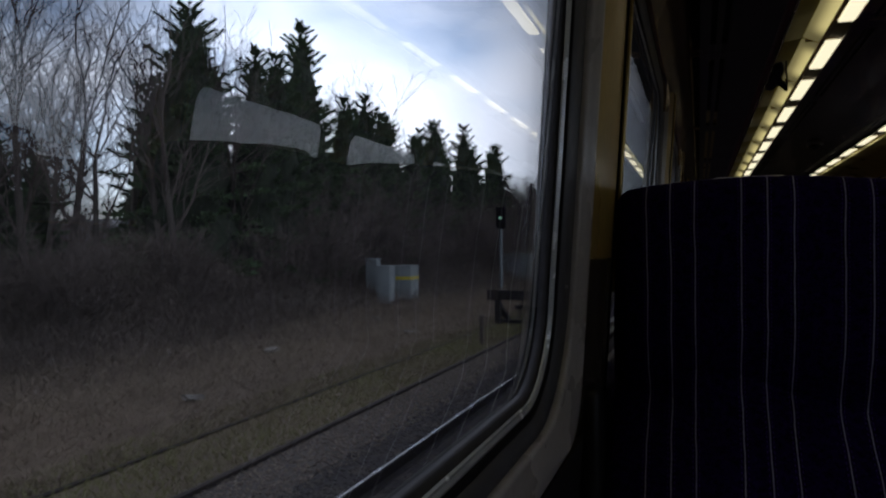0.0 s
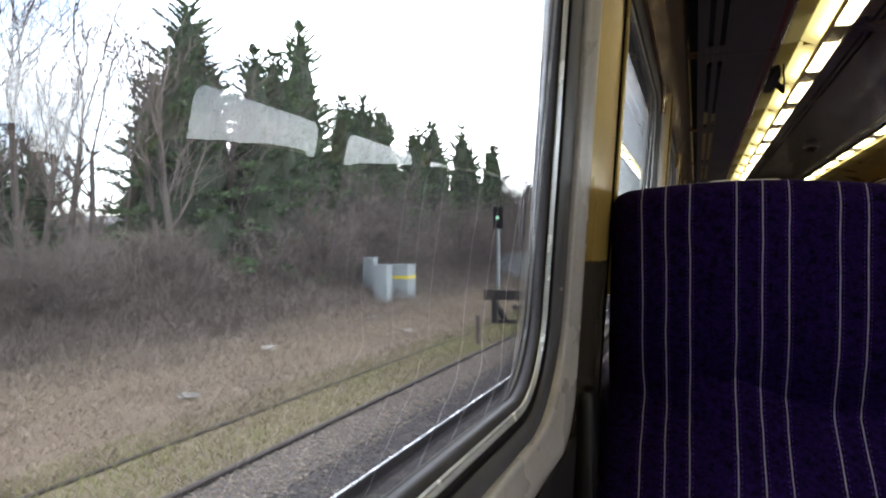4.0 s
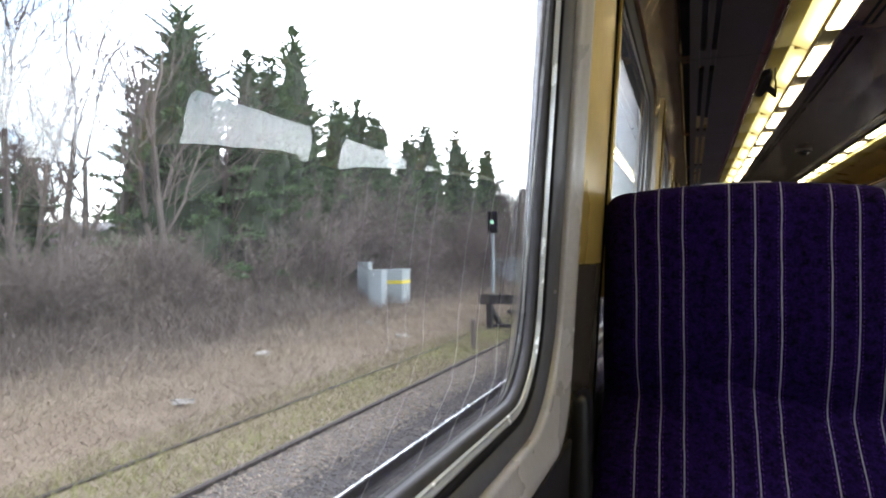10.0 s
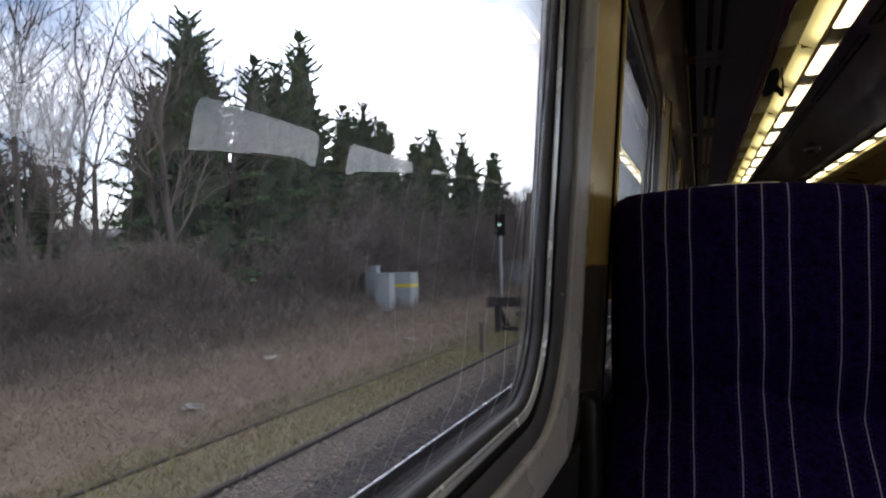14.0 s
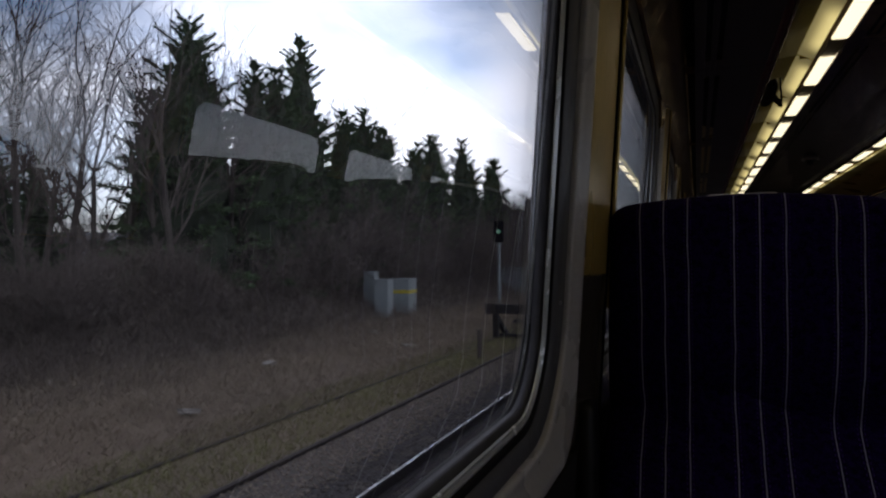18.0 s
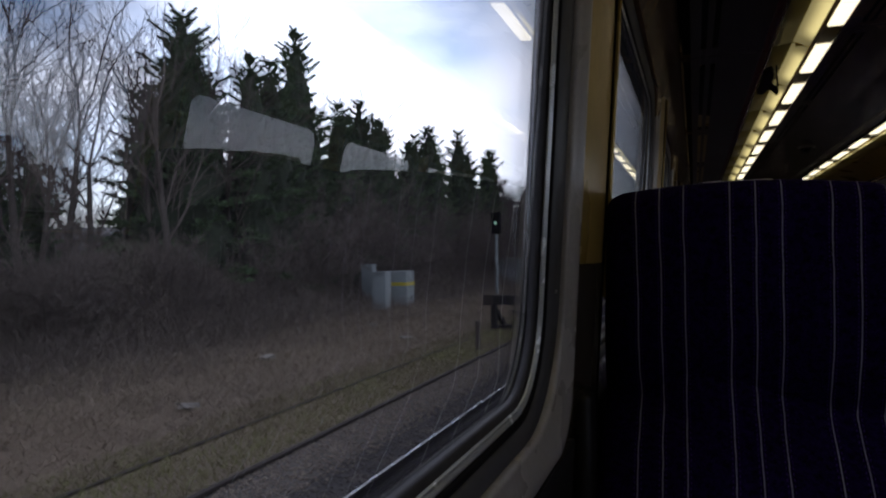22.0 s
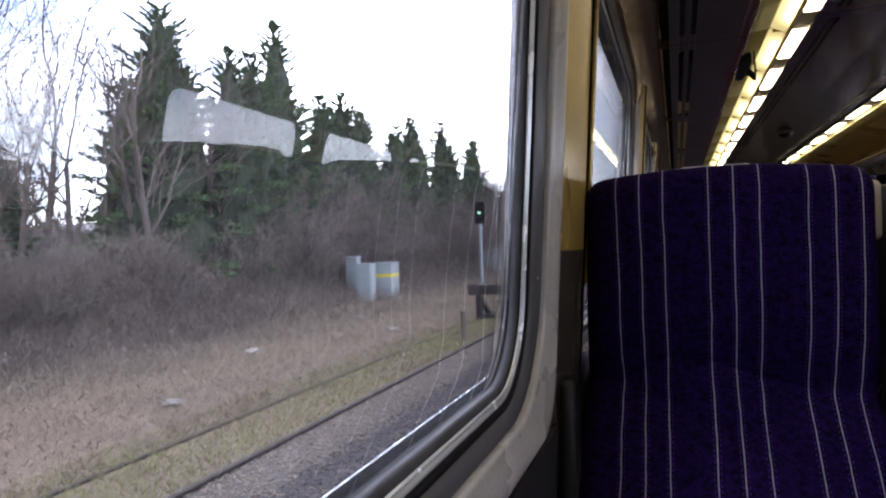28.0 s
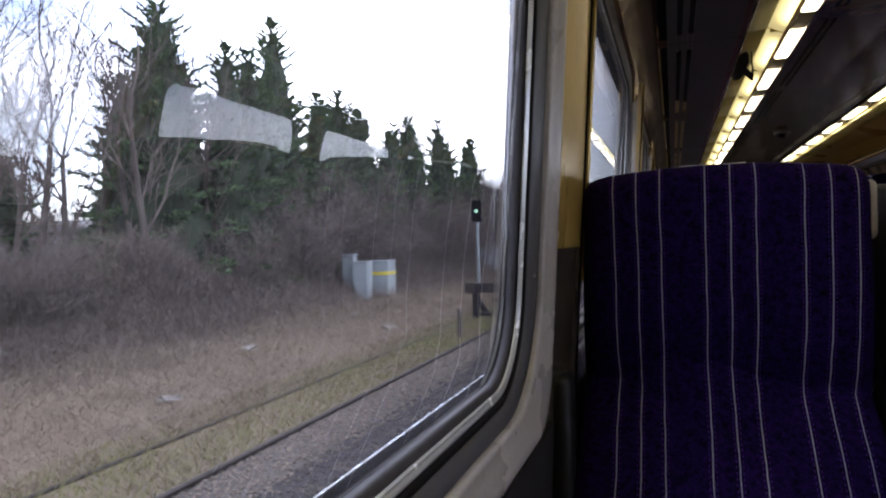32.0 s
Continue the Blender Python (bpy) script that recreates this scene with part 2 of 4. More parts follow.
M_SEAT = moquette()
M_SHELL = material("dark_plastic_shell", (0.03, 0.028, 0.035), 0.5, bump=0.05)
M_GRIP = material("pale_grey_plastic", (0.7, 0.68, 0.66), 0.4, bump=0.03, vary=0.12)
M_ARM = material("black_vinyl", (0.01, 0.0095, 0.01), 0.5, bump=0.12, fine=150)
M_SURROUND = material("off_white_moulding", (0.47, 0.448, 0.437), 0.27, bump=0.04, vary=0.12, scale=5, fine=120)
M_GREYFRAME = material("grey_frame_paint", (0.13, 0.122, 0.122), 0.42, bump=0.05, vary=0.15)
M_FRAME = material("dark_grey_frame_paint", (0.1, 0.1, 0.11), 0.38, bump=0.05, vary=0.12)
M_REVEAL = material("dull_metal_reveal", (0.55, 0.55, 0.58), 0.16, 1.0, 0.2, 6, 120, 0.04)


def ribbed(m, pitch):
    """Fine dark ribs across a narrow strip."""
    t, nt = m.node_tree.nodes, m.node_tree
    b = t["Principled BSDF"]
    src = b.inputs["Base Color"].links[0].from_socket
    co, sep, add, mul, sn, mp, mx = [t.new(n) for n in ("ShaderNodeTexCoord", "ShaderNodeSeparateXYZ", "ShaderNodeMath", "ShaderNodeMath", "ShaderNodeMath", "ShaderNodeMapRange", "ShaderNodeMix")]
    nt.links.new(co.outputs["Object"], sep.inputs[0])
    nt.links.new(sep.outputs[1], add.inputs[0])
    nt.links.new(sep.outputs[2], add.inputs[1])
    mul.operation, sn.operation, mx.data_type, mx.blend_type = "MULTIPLY", "SINE", "RGBA", "MULTIPLY"
    mul.inputs[1].default_value = 2 * math.pi / pitch
    nt.links.new(add.outputs[0], mul.inputs[0])
    nt.links.new(mul.outputs[0], sn.inputs[0])
    nt.links.new(sn.outputs[0], mp.inputs[0])
    mp.inputs[1].default_value, mp.inputs[2].default_value, mp.inputs[3].default_value, mp.inputs[4].default_value = -0.8, 0.2, 0.66, 1.0
    mx.inputs[0].default_value = 1.0
    nt.links.new(src, mx.inputs[6])
    nt.links.new(mp.outputs[0], mx.inputs[7])
    nt.links.new(mx.outputs[2], b.inputs["Base Color"])
    return m


M_BEAD = ribbed(material("silver_bead", (0.88, 0.93, 1.0), 0.24, 0.45, 0.15, 20, 200, 0.1), 0.0042)
M_RUBBER = material("black_rubber", (0.012, 0.012, 0.014), 0.55, bump=0.1, fine=120, spec=0.08)
M_PILLAR = material("tan_laminate", (0.52, 0.365, 0.1), 0.29, 0.35, 0.16, 3, 90, 0.03, stretch=(1, 1, 0.4))
M_PILLARSHADE = material("pillar_foot_shade", (0.055, 0.046, 0.038), 0.26, 0.0, 0.15, 3, 90, 0.03, stretch=(1, 1, 0.4), spec=0.45)
M_COVE = material("brown_laminate", (0.36, 0.235, 0.115), 0.15, 0.3, 0.5, 5, 60, 0.05, stretch=(1, 1, 0.12))
M_CEIL = material("dark_glossy_laminate", (0.152, 0.098, 0.066), 0.17, 0.0, 0.4, 2.2, 9, 0.05)
M_RACK = material("rack_grey_paint", (0.105, 0.083, 0.074), 0.38, 0.1, 0.3, 3, 90, 0.05)
M_COVECREAM = material("gold_brown_laminate", (0.5, 0.35, 0.12), 0.3, 0.2, 0.15, 2, 80, 0.03)
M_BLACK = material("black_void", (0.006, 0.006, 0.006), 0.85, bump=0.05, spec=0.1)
M_RED = material("dark_red_strip", (0.14, 0.016, 0.022), 0.4, bump=0.03)
M_REFLECT = material("cream_reflector", (0.72, 0.63, 0.26), 0.35, 0.2, 0.12, 5, 80, 0.03)
M_DIVIDER = material("bronze_divider", (0.36, 0.26, 0.1), 0.35, 0.4, 0.2)


def side_glow():
    """The lamp's side lens: bright where the tube stands behind it, fading to its ends and its upper edge."""
    m = glow("side_lens", (1.0, 0.83, 0.30), LAMP)
    t, nt = m.node_tree.nodes, m.node_tree
    co, sep = t.new("ShaderNodeTexCoord"), t.new("ShaderNodeSeparateXYZ")
    nt.links.new(co.outputs["Object"], sep.inputs[0])
    ends, away, lift, up, mul, out = [t.new(n) for n in ("ShaderNodeMath", "ShaderNodeMath", "ShaderNodeMapRange", "ShaderNodeMapRange", "ShaderNodeMath", "ShaderNodeMapRange")]
    ends.operation, away.operation, mul.operation = "SUBTRACT", "ABSOLUTE", "MULTIPLY"
    ends.inputs[1].default_value = 0.46
    nt.links.new(sep.outputs[1], ends.inputs[0])
    nt.links.new(ends.outputs[0], away.inputs[0])
    for node, values, src in ((lift, (0.18, 0.42, 1, 0), away.outputs[0]), (up, (2.188, 2.226, 1, 0.1), sep.outputs[2])):
        node.interpolation_type = "SMOOTHSTEP"
        for i, v in enumerate(values):
            node.inputs[i + 1].default_value = v
        nt.links.new(src, node.inputs[0])
    nt.links.new(lift.outputs[0], mul.inputs[0])
    nt.links.new(up.outputs[0], mul.inputs[1])
    out.inputs[3].default_value, out.inputs[4].default_value = LAMP * 0.10, LAMP * 0.55
    nt.links.new(mul.outputs[0], out.inputs[0])
    nt.links.new(out.outputs[0], t["Principled BSDF"].inputs["Emission Strength"])
    return m


M_SIDEGLOW = side_glow()
M_LAMP = glow("lamp_diffuser", (1.0, 0.88, 0.54), LAMP)
M_FLOOR = material("speckled_vinyl_floor", (0.06, 0.06, 0.07), 0.5, 0, 0.3, 4, 200, 0.05)
M_DADO = material("dark_dado_panel", (0.022, 0.021, 0.022), 0.5, 0, 0.2, 3, 90, 0.05)
M_ALU = material("brushed_aluminium", (0.55, 0.55, 0.56), 0.35, 1.0, 0.15, 8, 160, 0.08)
M_SPACER = material("dark_grey_spacer", (0.07, 0.07, 0.08), 0.6, bump=0.05, spec=0.2)
M_CROWNSHADE = material("crown_inner_shade", (0.022, 0.032, 0.016), 0.95, 0, 0.4, 1.5, 8, 0.5)
M_DOME = material("smoked_dome", (0.01, 0.01, 0.012), 0.08, bump=0)
M_BAG = material("black_nylon", (0.012, 0.012, 0.014), 0.7, bump=0.4, fine=120)
M_PANE = pane_glass("inner_pane", (0.975, 0.985, 0.98), 1.54)
M_PANE2 = pane_glass("outer_pane", (0.95, 0.975, 0.98), 1.54)

M_BALLAST = material("ballast", (0.11, 0.095, 0.085), 0.9, 0, 0.4, 0.6, 30, 0.5, dark=(0.042, 0.034, 0.03), coords="Object")
M_DARKBED = material("darker_ballast", (0.05, 0.045, 0.046), 0.9, 0, 0.4, 0.6, 30, 0.5, dark=(0.024, 0.021, 0.021), coords="Object")
M_DARKSTONE = island_vary(material("darker_ballast_stone", (0.085, 0.075, 0.073), 0.9, 0, 0.3, 5, 40, 0.3), 0.26)
M_GROUND = material("rough_ground", (0.2, 0.152, 0.112), 0.95, 0, 0.4, 0.35, 5, 0.5, dark=(0.1, 0.078, 0.056))
M_STONE = island_vary(material("ballast_stone", (0.2, 0.166, 0.138), 0.9, 0, 0.3, 5, 40, 0.3), 0.24)
M_RAIL = material("rusty_rail", (0.035, 0.026, 0.022), 0.85, 0.0, 0.35, 3, 60, 0.3)
M_RAILDARK = material("oily_rail_side", (0.022, 0.019, 0.018), 0.8, 0.0, 0.35, 3, 60, 0.3, spec=0.15)
M_POLISHED = material("polished_rail_head", (0.75, 0.75, 0.78), 0.28, 1.0, 0.1, 3, 60, 0.03)
M_SLEEPER = material("weathered_sleeper", (0.16, 0.135, 0.11), 0.85, 0, 0.35, 4, 30, 0.5, each=0.2)
M_OLDSLEEPER = material("ballast_stained_sleeper", (0.085, 0.07, 0.06), 0.9, 0, 0.35, 4, 30, 0.5, each=0.2)
M_CONCRETE = material("pale_concrete", (0.28, 0.265, 0.245), 0.85, 0, 0.3, 5, 40, 0.4)
M_VERGE = island_vary(material("verge_grass", (0.19, 0.2, 0.06), 0.8, 0, 0.3, 0.45, 6, 0, dark=(0.145, 0.112, 0.07)), 0.25, 0.03)
M_STRAW = island_vary(material("dead_grass", (0.255, 0.203, 0.15), 0.85, 0, 0.3, 0.4, 6, 0, dark=(0.185, 0.147, 0.11)), 0.08, 0.02)
M_BRAMBLE = island_vary(material("bramble_stems", (0.152, 0.123, 0.104), 0.85, 0, 0.3, 0.5, 6, 0, dark=(0.102, 0.083, 0.07)), 0.16, 0.02)
M_BARK = material("grey_bark", (0.09, 0.076, 0.066), 0.9, 0, 0.35, 6, 40, 0.6, stretch=(1, 1, 0.3))
M_TWIG = island_vary(material("bare_twigs", (0.115, 0.093, 0.083), 0.85, 0, 0.3, 1, 8, 0), 0.2, 0.01)
M_NEEDLE = island_vary(material("conifer_sprays", (0.100, 0.150, 0.066), 0.75, 0, 0.3, 0.7, 5, 0, dark=(0.046, 0.076, 0.040), each=0.2), 0.34, 0.025)
M_CAB = material("pale_grey_cabinet", (0.235, 0.27, 0.283), 0.5, 0, 0.12, 3, 40, 0.05)
M_YELLOW = material("yellow_label", (0.55, 0.45, 0.04), 0.5, bump=0)
M_TIMBER = material("tarred_timber", (0.012, 0.01, 0.009), 0.85, 0, 0.3, 4, 40, 0.5)
M_FARWALL = material("corrugated_cladding", (0.24, 0.25, 0.27), 0.6, 0, 0.15, 0.3, 4, 0.2)
M_FARROOF = material("grey_sheet_roof", (0.2, 0.21, 0.23), 0.6, 0, 0.2, 0.2, 4, 0.2)
M_HILL = material("far_woods", (0.06, 0.06, 0.05), 0.95, 0, 0.35, 0.02, 0.3, 0)
M_GREENLAMP = glow("green_signal_lamp", (0.03, 1.0, 0.5), 1.6)

# ---- helpers for meshes ----
def mesh_ob(name, verts, faces, mat, parent=None, label="", smooth=False):
    me = bpy.data.meshes.new(name)
    me.from_pydata([tuple(v) for v in verts], [], [tuple(f) for f in faces])
    me.materials.append(mat)
    if smooth:
        me.polygons.foreach_set("use_smooth", [True] * len(me.polygons))
    me.update()
    ob = new(name, me)
    if parent:
        ob.parent = parent
    if label:
        tagged(ob, label)
    return ob


def part(name, bm, mat, parent=None, label="", smooth=False):
    me = bpy.data.meshes.new(name)
    bm.to_mesh(me)
    bm.free()
    me.materials.append(mat)
    if smooth:
        me.polygons.foreach_set("use_smooth", [True] * len(me.polygons))
    ob = new(name, me)
    if parent:
        ob.parent = parent
    if label:
        tagged(ob, label)
    return ob


def bm_box(lo, hi, bevel=0.0, seg=2):
    bm = bmesh.new()
    bmesh.ops.create_cube(bm, size=1)
    for v in bm.verts:
        v.co = Vector([(lo[i] + hi[i]) / 2 + v.co[i] * (hi[i] - lo[i]) for i in range(3)])
    if bevel:
        bmesh.ops.bevel(bm, geom=bm.edges[:], offset=bevel, segments=seg, affect="EDGES", profile=0.5)
    return bm


def bm_cyl(p0, p1, r0, r1=None, n=12):
    p0, p1 = Vector(p0), Vector(p1)
    bm = bmesh.new()
    bmesh.ops.create_cone(bm, cap_ends=True, segments=n, radius1=r0, radius2=r0 if r1 is None else r1, depth=(p1 - p0).length)
    bmesh.ops.transform(bm, matrix=Matrix.Translation((p0 + p1) / 2) @ (p1 - p0).to_track_quat("Z", "Y").to_matrix().to_4x4(), verts=bm.verts)
    return bm


def prism(name, outline, y0, y1, mat, parent=None, label="", smooth=False, steps=1):
    """A closed outline of (x, z) drawn out along y."""
    n = len(outline)
    ys = [y0 + (y1 - y0) * i / steps for i in range(steps + 1)]
    verts = [(x, y, z) for y in ys for x, z in outline]
    faces = [(k * n + i, k * n + (i + 1) % n, (k + 1) * n + (i + 1) % n, (k + 1) * n + i) for k in range(steps) for i in range(n)]
    faces += [tuple(range(n))[::-1], tuple(steps * n + i for i in range(n))]
    ob = mesh_ob(name, verts, faces, mat, parent, label, smooth)
    bm = bmesh.new()
    bm.from_mesh(ob.data)
    bmesh.ops.recalc_face_normals(bm, faces=bm.faces[:])
    bm.to_mesh(ob.data)
    bm.free()
    return ob


def empty(name, at=(0, 0, 0), rz=0.0):
    ob = new(name)
    ob.matrix_basis = pose(*at, 0, 0, rz)
    return ob


# ---- the carriage: floor at z = 0, forward is +y, the near wall at x < 0, the aisle's middle at x = 1.2 ----
MID, EYE_Z, Y0, Y1 = 1.2, 1.05, -3.9, 13.3
LEAN = radians(3.9)
GLASS_X = -0.194
PITCH, WIN_LEN, WIN_END = 1.92, 1.455, 0.905     # window spacing, length, and the far end of the one beside the camera
WIN_V0, WIN_V1, WIN_R = -0.183, 0.585, 0.10       # its bottom and top along the leaning wall, from eye level; corner radius
PANE_TILT = math.tan(radians(0.65))               # the panes lean a little more than the wall
UP, IN = Vector((math.sin(LEAN), 0, math.cos(LEAN))), Vector((math.cos(LEAN), 0, -math.sin(LEAN)))


def on_wall(side, y, v, d):
    """A point of a side wall: y along, v up from eye level, d inwards from the pane."""
    p = Vector((GLASS_X, y, EYE_Z)) + UP * v + IN * d
    if side > 0:
        p.x = 2 * MID - p.x
    return p


def rounded(cy, cv, hy, hv, r, n=9):
    pts = []
    for k, (sy, sv) in enumerate(((1, 1), (-1, 1), (-1, -1), (1, -1))):
        for i in range(n + 1):
            a = math.pi / 2 * (k + i / n)
            pts.append((cy + sy * (hy - r) + r * math.cos(a), cv + sv * (hv - r) + r * math.sin(a)))
    return pts


def window_ring(name, side, cy, loops, mat, parent=None, label="", smooth=True, close=False, tight=0.0, only=None, above=None):
    """A moulding round a window: loops of (outset from the glass's edge, inwards from the pane)."""
    hy, cv, hv = WIN_LEN / 2, (WIN_V0 + WIN_V1) / 2, (WIN_V1 - WIN_V0) / 2
    verts, faces, n = [], [], 0
    for e, d in loops:
        low = float(np.interp(e, (0.0, 0.030, 0.064, 0.068, 0.113, 0.2), (0.0, 0.030, 0.0475, 0.0495, 0.106, 0.2)))     # below the glass
        ring = rounded(cy, cv + (e - low) / 2, hy + e, hv + (e + low) / 2, max(0.004, WIN_R + e - max(0.0, e - 0.06) * tight))
        n = len(ring)
        verts += [on_wall(side, y, v, d) for y, v in ring]
    m = len(loops)
    for k in range(m if close else m - 1):
        a, b = k * n, (k + 1) % m * n
        for i in range(n):
            j = (i + 1) % n
            f = (a + i, a + j, b + j, b + i)
            if only is None or only == (i in (n // 2 - 1, n - 1)):
                faces.append(f if side > 0 else f[::-1])
    ob = mesh_ob(name, verts, faces, mat, parent, label, smooth)
    if above:                                     # the length over the window's head has the cove's finish
        ob.data.materials.append(above)
        for poly in ob.data.polygons:
            if poly.center.z > EYE_Z + WIN_V1 - 0.02:
                poly.material_index = 1
    return ob


def build_window(side, k):
    cy = WIN_END - WIN_LEN / 2 + PITCH * k
    w = empty("window_%d" % (k + 3 + (10 if side > 0 else 0)), on_wall(side, cy, WIN_V0, 0))
    tagged(w, "large double-glazed carriage window with rounded corners", "window", "carriage windows", "structure")

    def own(ob):
        ob.matrix_parent_inverse = w.matrix_basis.inverted()
        return ob
    for name, d, e, mat in (("pane", -0.0045, 0.028, M_PANE), ("pane", -0.0125, 0.028, M_PANE2)):
        mid = (WIN_V0 + WIN_V1) / 2
        ring = rounded(cy, mid, WIN_LEN / 2 + e, (WIN_V1 - WIN_V0) / 2 + e, WIN_R + e)
        ob = own(mesh_ob(name, [on_wall(side, y, v, d + (v - mid) * PANE_TILT) for y, v in ring], [tuple(range(len(ring)))[::(-1 if side > 0 else 1)]], mat, w))
        ob.visible_shadow = False
    own(window_ring("spacer", side, cy, [(0.030, -0.0122), (0.003, -0.012), (0.003, -0.0015), (0.030, -0.001)], M_SPACER, w, "dark spacer between the panes"))
    own(window_ring("bead", side, cy, [(0.010, 0.0015), (0.0105, 0.004), (0.012, 0.005), (0.0132, 0.0035), (0.0145, 0.005), (0.0165, 0.007), (0.019, 0.007), (0.0205, 0.002)], M_BEAD, w, "ribbed silver locking bead"))
    own(window_ring("gasket", side, cy, [(0.020, 0.001), (0.0207, 0.0085), (0.0225, 0.0105), (0.028, 0.0105), (0.030, 0.008)], M_RUBBER, w, "black rubber gasket"))
    own(window_ring("inner_frame", side, cy, [(0.0295, 0.004), (0.030, 0.009), (0.032, 0.011), (0.062, 0.0205), (0.064, 0.0195), (0.0645, 0.010)], M_FRAME, w, "dark grey inner frame"))
    own(window_ring("joint", side, cy, [(0.063, 0.011), (0.0705, 0.011)], M_BLACK, w, "dark joint round the inner frame"))
    own(window_ring("surround", side, cy, [(0.068, 0.010), (0.0683, 0.023), (0.0695, 0.0265), (0.0725, 0.0285), (0.076, 0.0287), (0.084, 0.033), (0.096, 0.039), (0.104, 0.040), (0.110, 0.037), (0.113, 0.022)], M_SURROUND, w, "pale moulded plastic surround", tight=2.9, above=M_COVE))
    # one reveal: metal at the sides, blackened at head and sill for dark reflections
    reveal = [(0.040, -0.0135), (0.012, -0.014), (0.009, -0.021), (0.012, -0.025), (0.07, -0.025)]
    own(window_ring("outer_frame", side, cy, reveal, M_REVEAL, w, "bright metal outer reveal", only=True))
    own(window_ring("outer_frame", side, cy, reveal, M_RUBBER, w, "outer reveal at head and sill, blackened for its dark reflections", only=False))
    for sy in (-1, 1):                            # small bright screws in the inner frame
        for v in (WIN_V0 + 0.13, WIN_V1 - 0.13):
            y = cy + sy * (WIN_LEN / 2 + 0.050)
            own(part("screw", bm_cyl(on_wall(side, y, v, 0.0165), on_wall(side, y, v, 0.0192), 0.0028, 0.0022, 10), M_ALU, w))
    return w


def build_wall(side, name):
    """A side wall in one mesh, leaning, with a hole for each window, and thick."""
    verts, faces = [], []
    v_lo, v_hi = -EYE_Z / math.cos(LEAN), 0.69
    for k in range(-2, 7):
        cy = WIN_END - WIN_LEN / 2 + PITCH * k
        hy, cv, hv = WIN_LEN / 2, (WIN_V0 + WIN_V1) / 2, (WIN_V1 - WIN_V0) / 2
        hole = rounded(cy, cv, hy + 0.106, hv + 0.106, WIN_R + 0.106)
        gap, skin = [rounded(cy, cv, hy + e, hv + e, WIN_R + e) for e in (0.036, 0.085)]
        n = len(hole)
        rim = []
        for y, v in hole:                         # each point of the hole goes to the edge of its bay
            dy, dv = y - cy, v - cv
            s = min(PITCH / 2 / max(1e-6, abs(dy)), ((v_hi - cv) if dv > 0 else (cv - v_lo)) / max(1e-6, abs(dv)))
            rim.append((cy + dy * s, cv + dv * s))
        base = len(verts)
        for ring, d in ((rim, 0.024), (hole, 0.024), (gap, -0.013), (skin, -0.026), (rim, -0.026)):
            verts += [on_wall(side, y, v, d) for y, v in ring]
        for a, b in ((0, 1), (1, 2), (2, 3), (3, 4)):
            for i in range(n):
                j = (i + 1) % n
                f = (base + a * n + i, base + a * n + j, base + b * n + j, base + b * n + i)
                faces.append(f if side < 0 else f[::-1])
    return tagged(mesh_ob(name, verts, faces, M_PILLAR), "tan laminate carriage wall between the windows", "wall", kind="structure")


wall_west = build_wall(-1, "wall_west")
wall_east = build_wall(1, "wall_east")
for s in (-1, 1):
    for k in range(-2, 7):
        build_window(s, k)


def flip(side, x):
    return x if side < 0 else 2 * MID - x


def strip(name, side, outline, y0, y1, mat, parent=None, label="", kind="", category=""):
    ob = prism(name, [(flip(side, x), z) for x, z in outline], y0, y1, mat, parent, label)
    if kind:
        tagged(ob, label, category, kind=kind)
    return ob


def swept(side, profile, v0, v1, name, mat, label, category):
    """A closed profile of (y, inwards) drawn up the leaning wall."""
    n = len(profile)
    q = [on_wall(side, y, v, d) for v in (v0, v1) for y, d in profile]
    f = [(i, (i + 1) % n, n + (i + 1) % n, n + i) for i in range(n)] + [tuple(range(n))[::-1], tuple(range(n, 2 * n))]
    ob = mesh_ob(name, q, f, mat)
    bm = bmesh.new()
    bm.from_mesh(ob.data)
    bmesh.ops.recalc_face_normals(bm, faces=bm.faces[:])
    bm.to_mesh(ob.data)
    bm.free()
    return tagged(ob, label, category, kind="structure")


def pillar_cover(side, y):
    bow = [(y + 0.135 + 0.187 * i / 10, 0.0245 + 0.0215 * math.sin(math.pi / 2 * i / 10)) for i in range(11)]
    # the cover's lower length is coloured dark for the seat's shade and reflection
    swept(side, bow + [(y + 0.322, 0.0242)], -0.30, -0.016, "trim_pillar_shade", M_PILLARSHADE, "lower pillar cover, darkened for the shade and reflection of the seat", "wall panel")
    swept(side, bow + [(y + 0.322, 0.0242)], -0.014, 0.685, "trim_pillar", M_PILLAR, "golden tan laminate pillar cover with a soft gloss", "wall panel")
    swept(side, [(y + 0.3225, 0.0242), (y + 0.3225, 0.0495), (y + 0.3285, 0.0495), (y + 0.3285, 0.0242)], -0.30, 0.685, "trim_joint", M_BLACK, "dark joint beside the pillar cover", "trim")
    swept(side, [(y + 0.329, 0.0242), (y + 0.329, 0.0525), (y + 0.332, 0.0548), (y + 0.342, 0.0548), (y + 0.347, 0.050), (y + 0.350, 0.0242)], -0.075, 0.685, "trim_edge", M_PILLAR, "narrow tan edge strip beside the window", "trim")


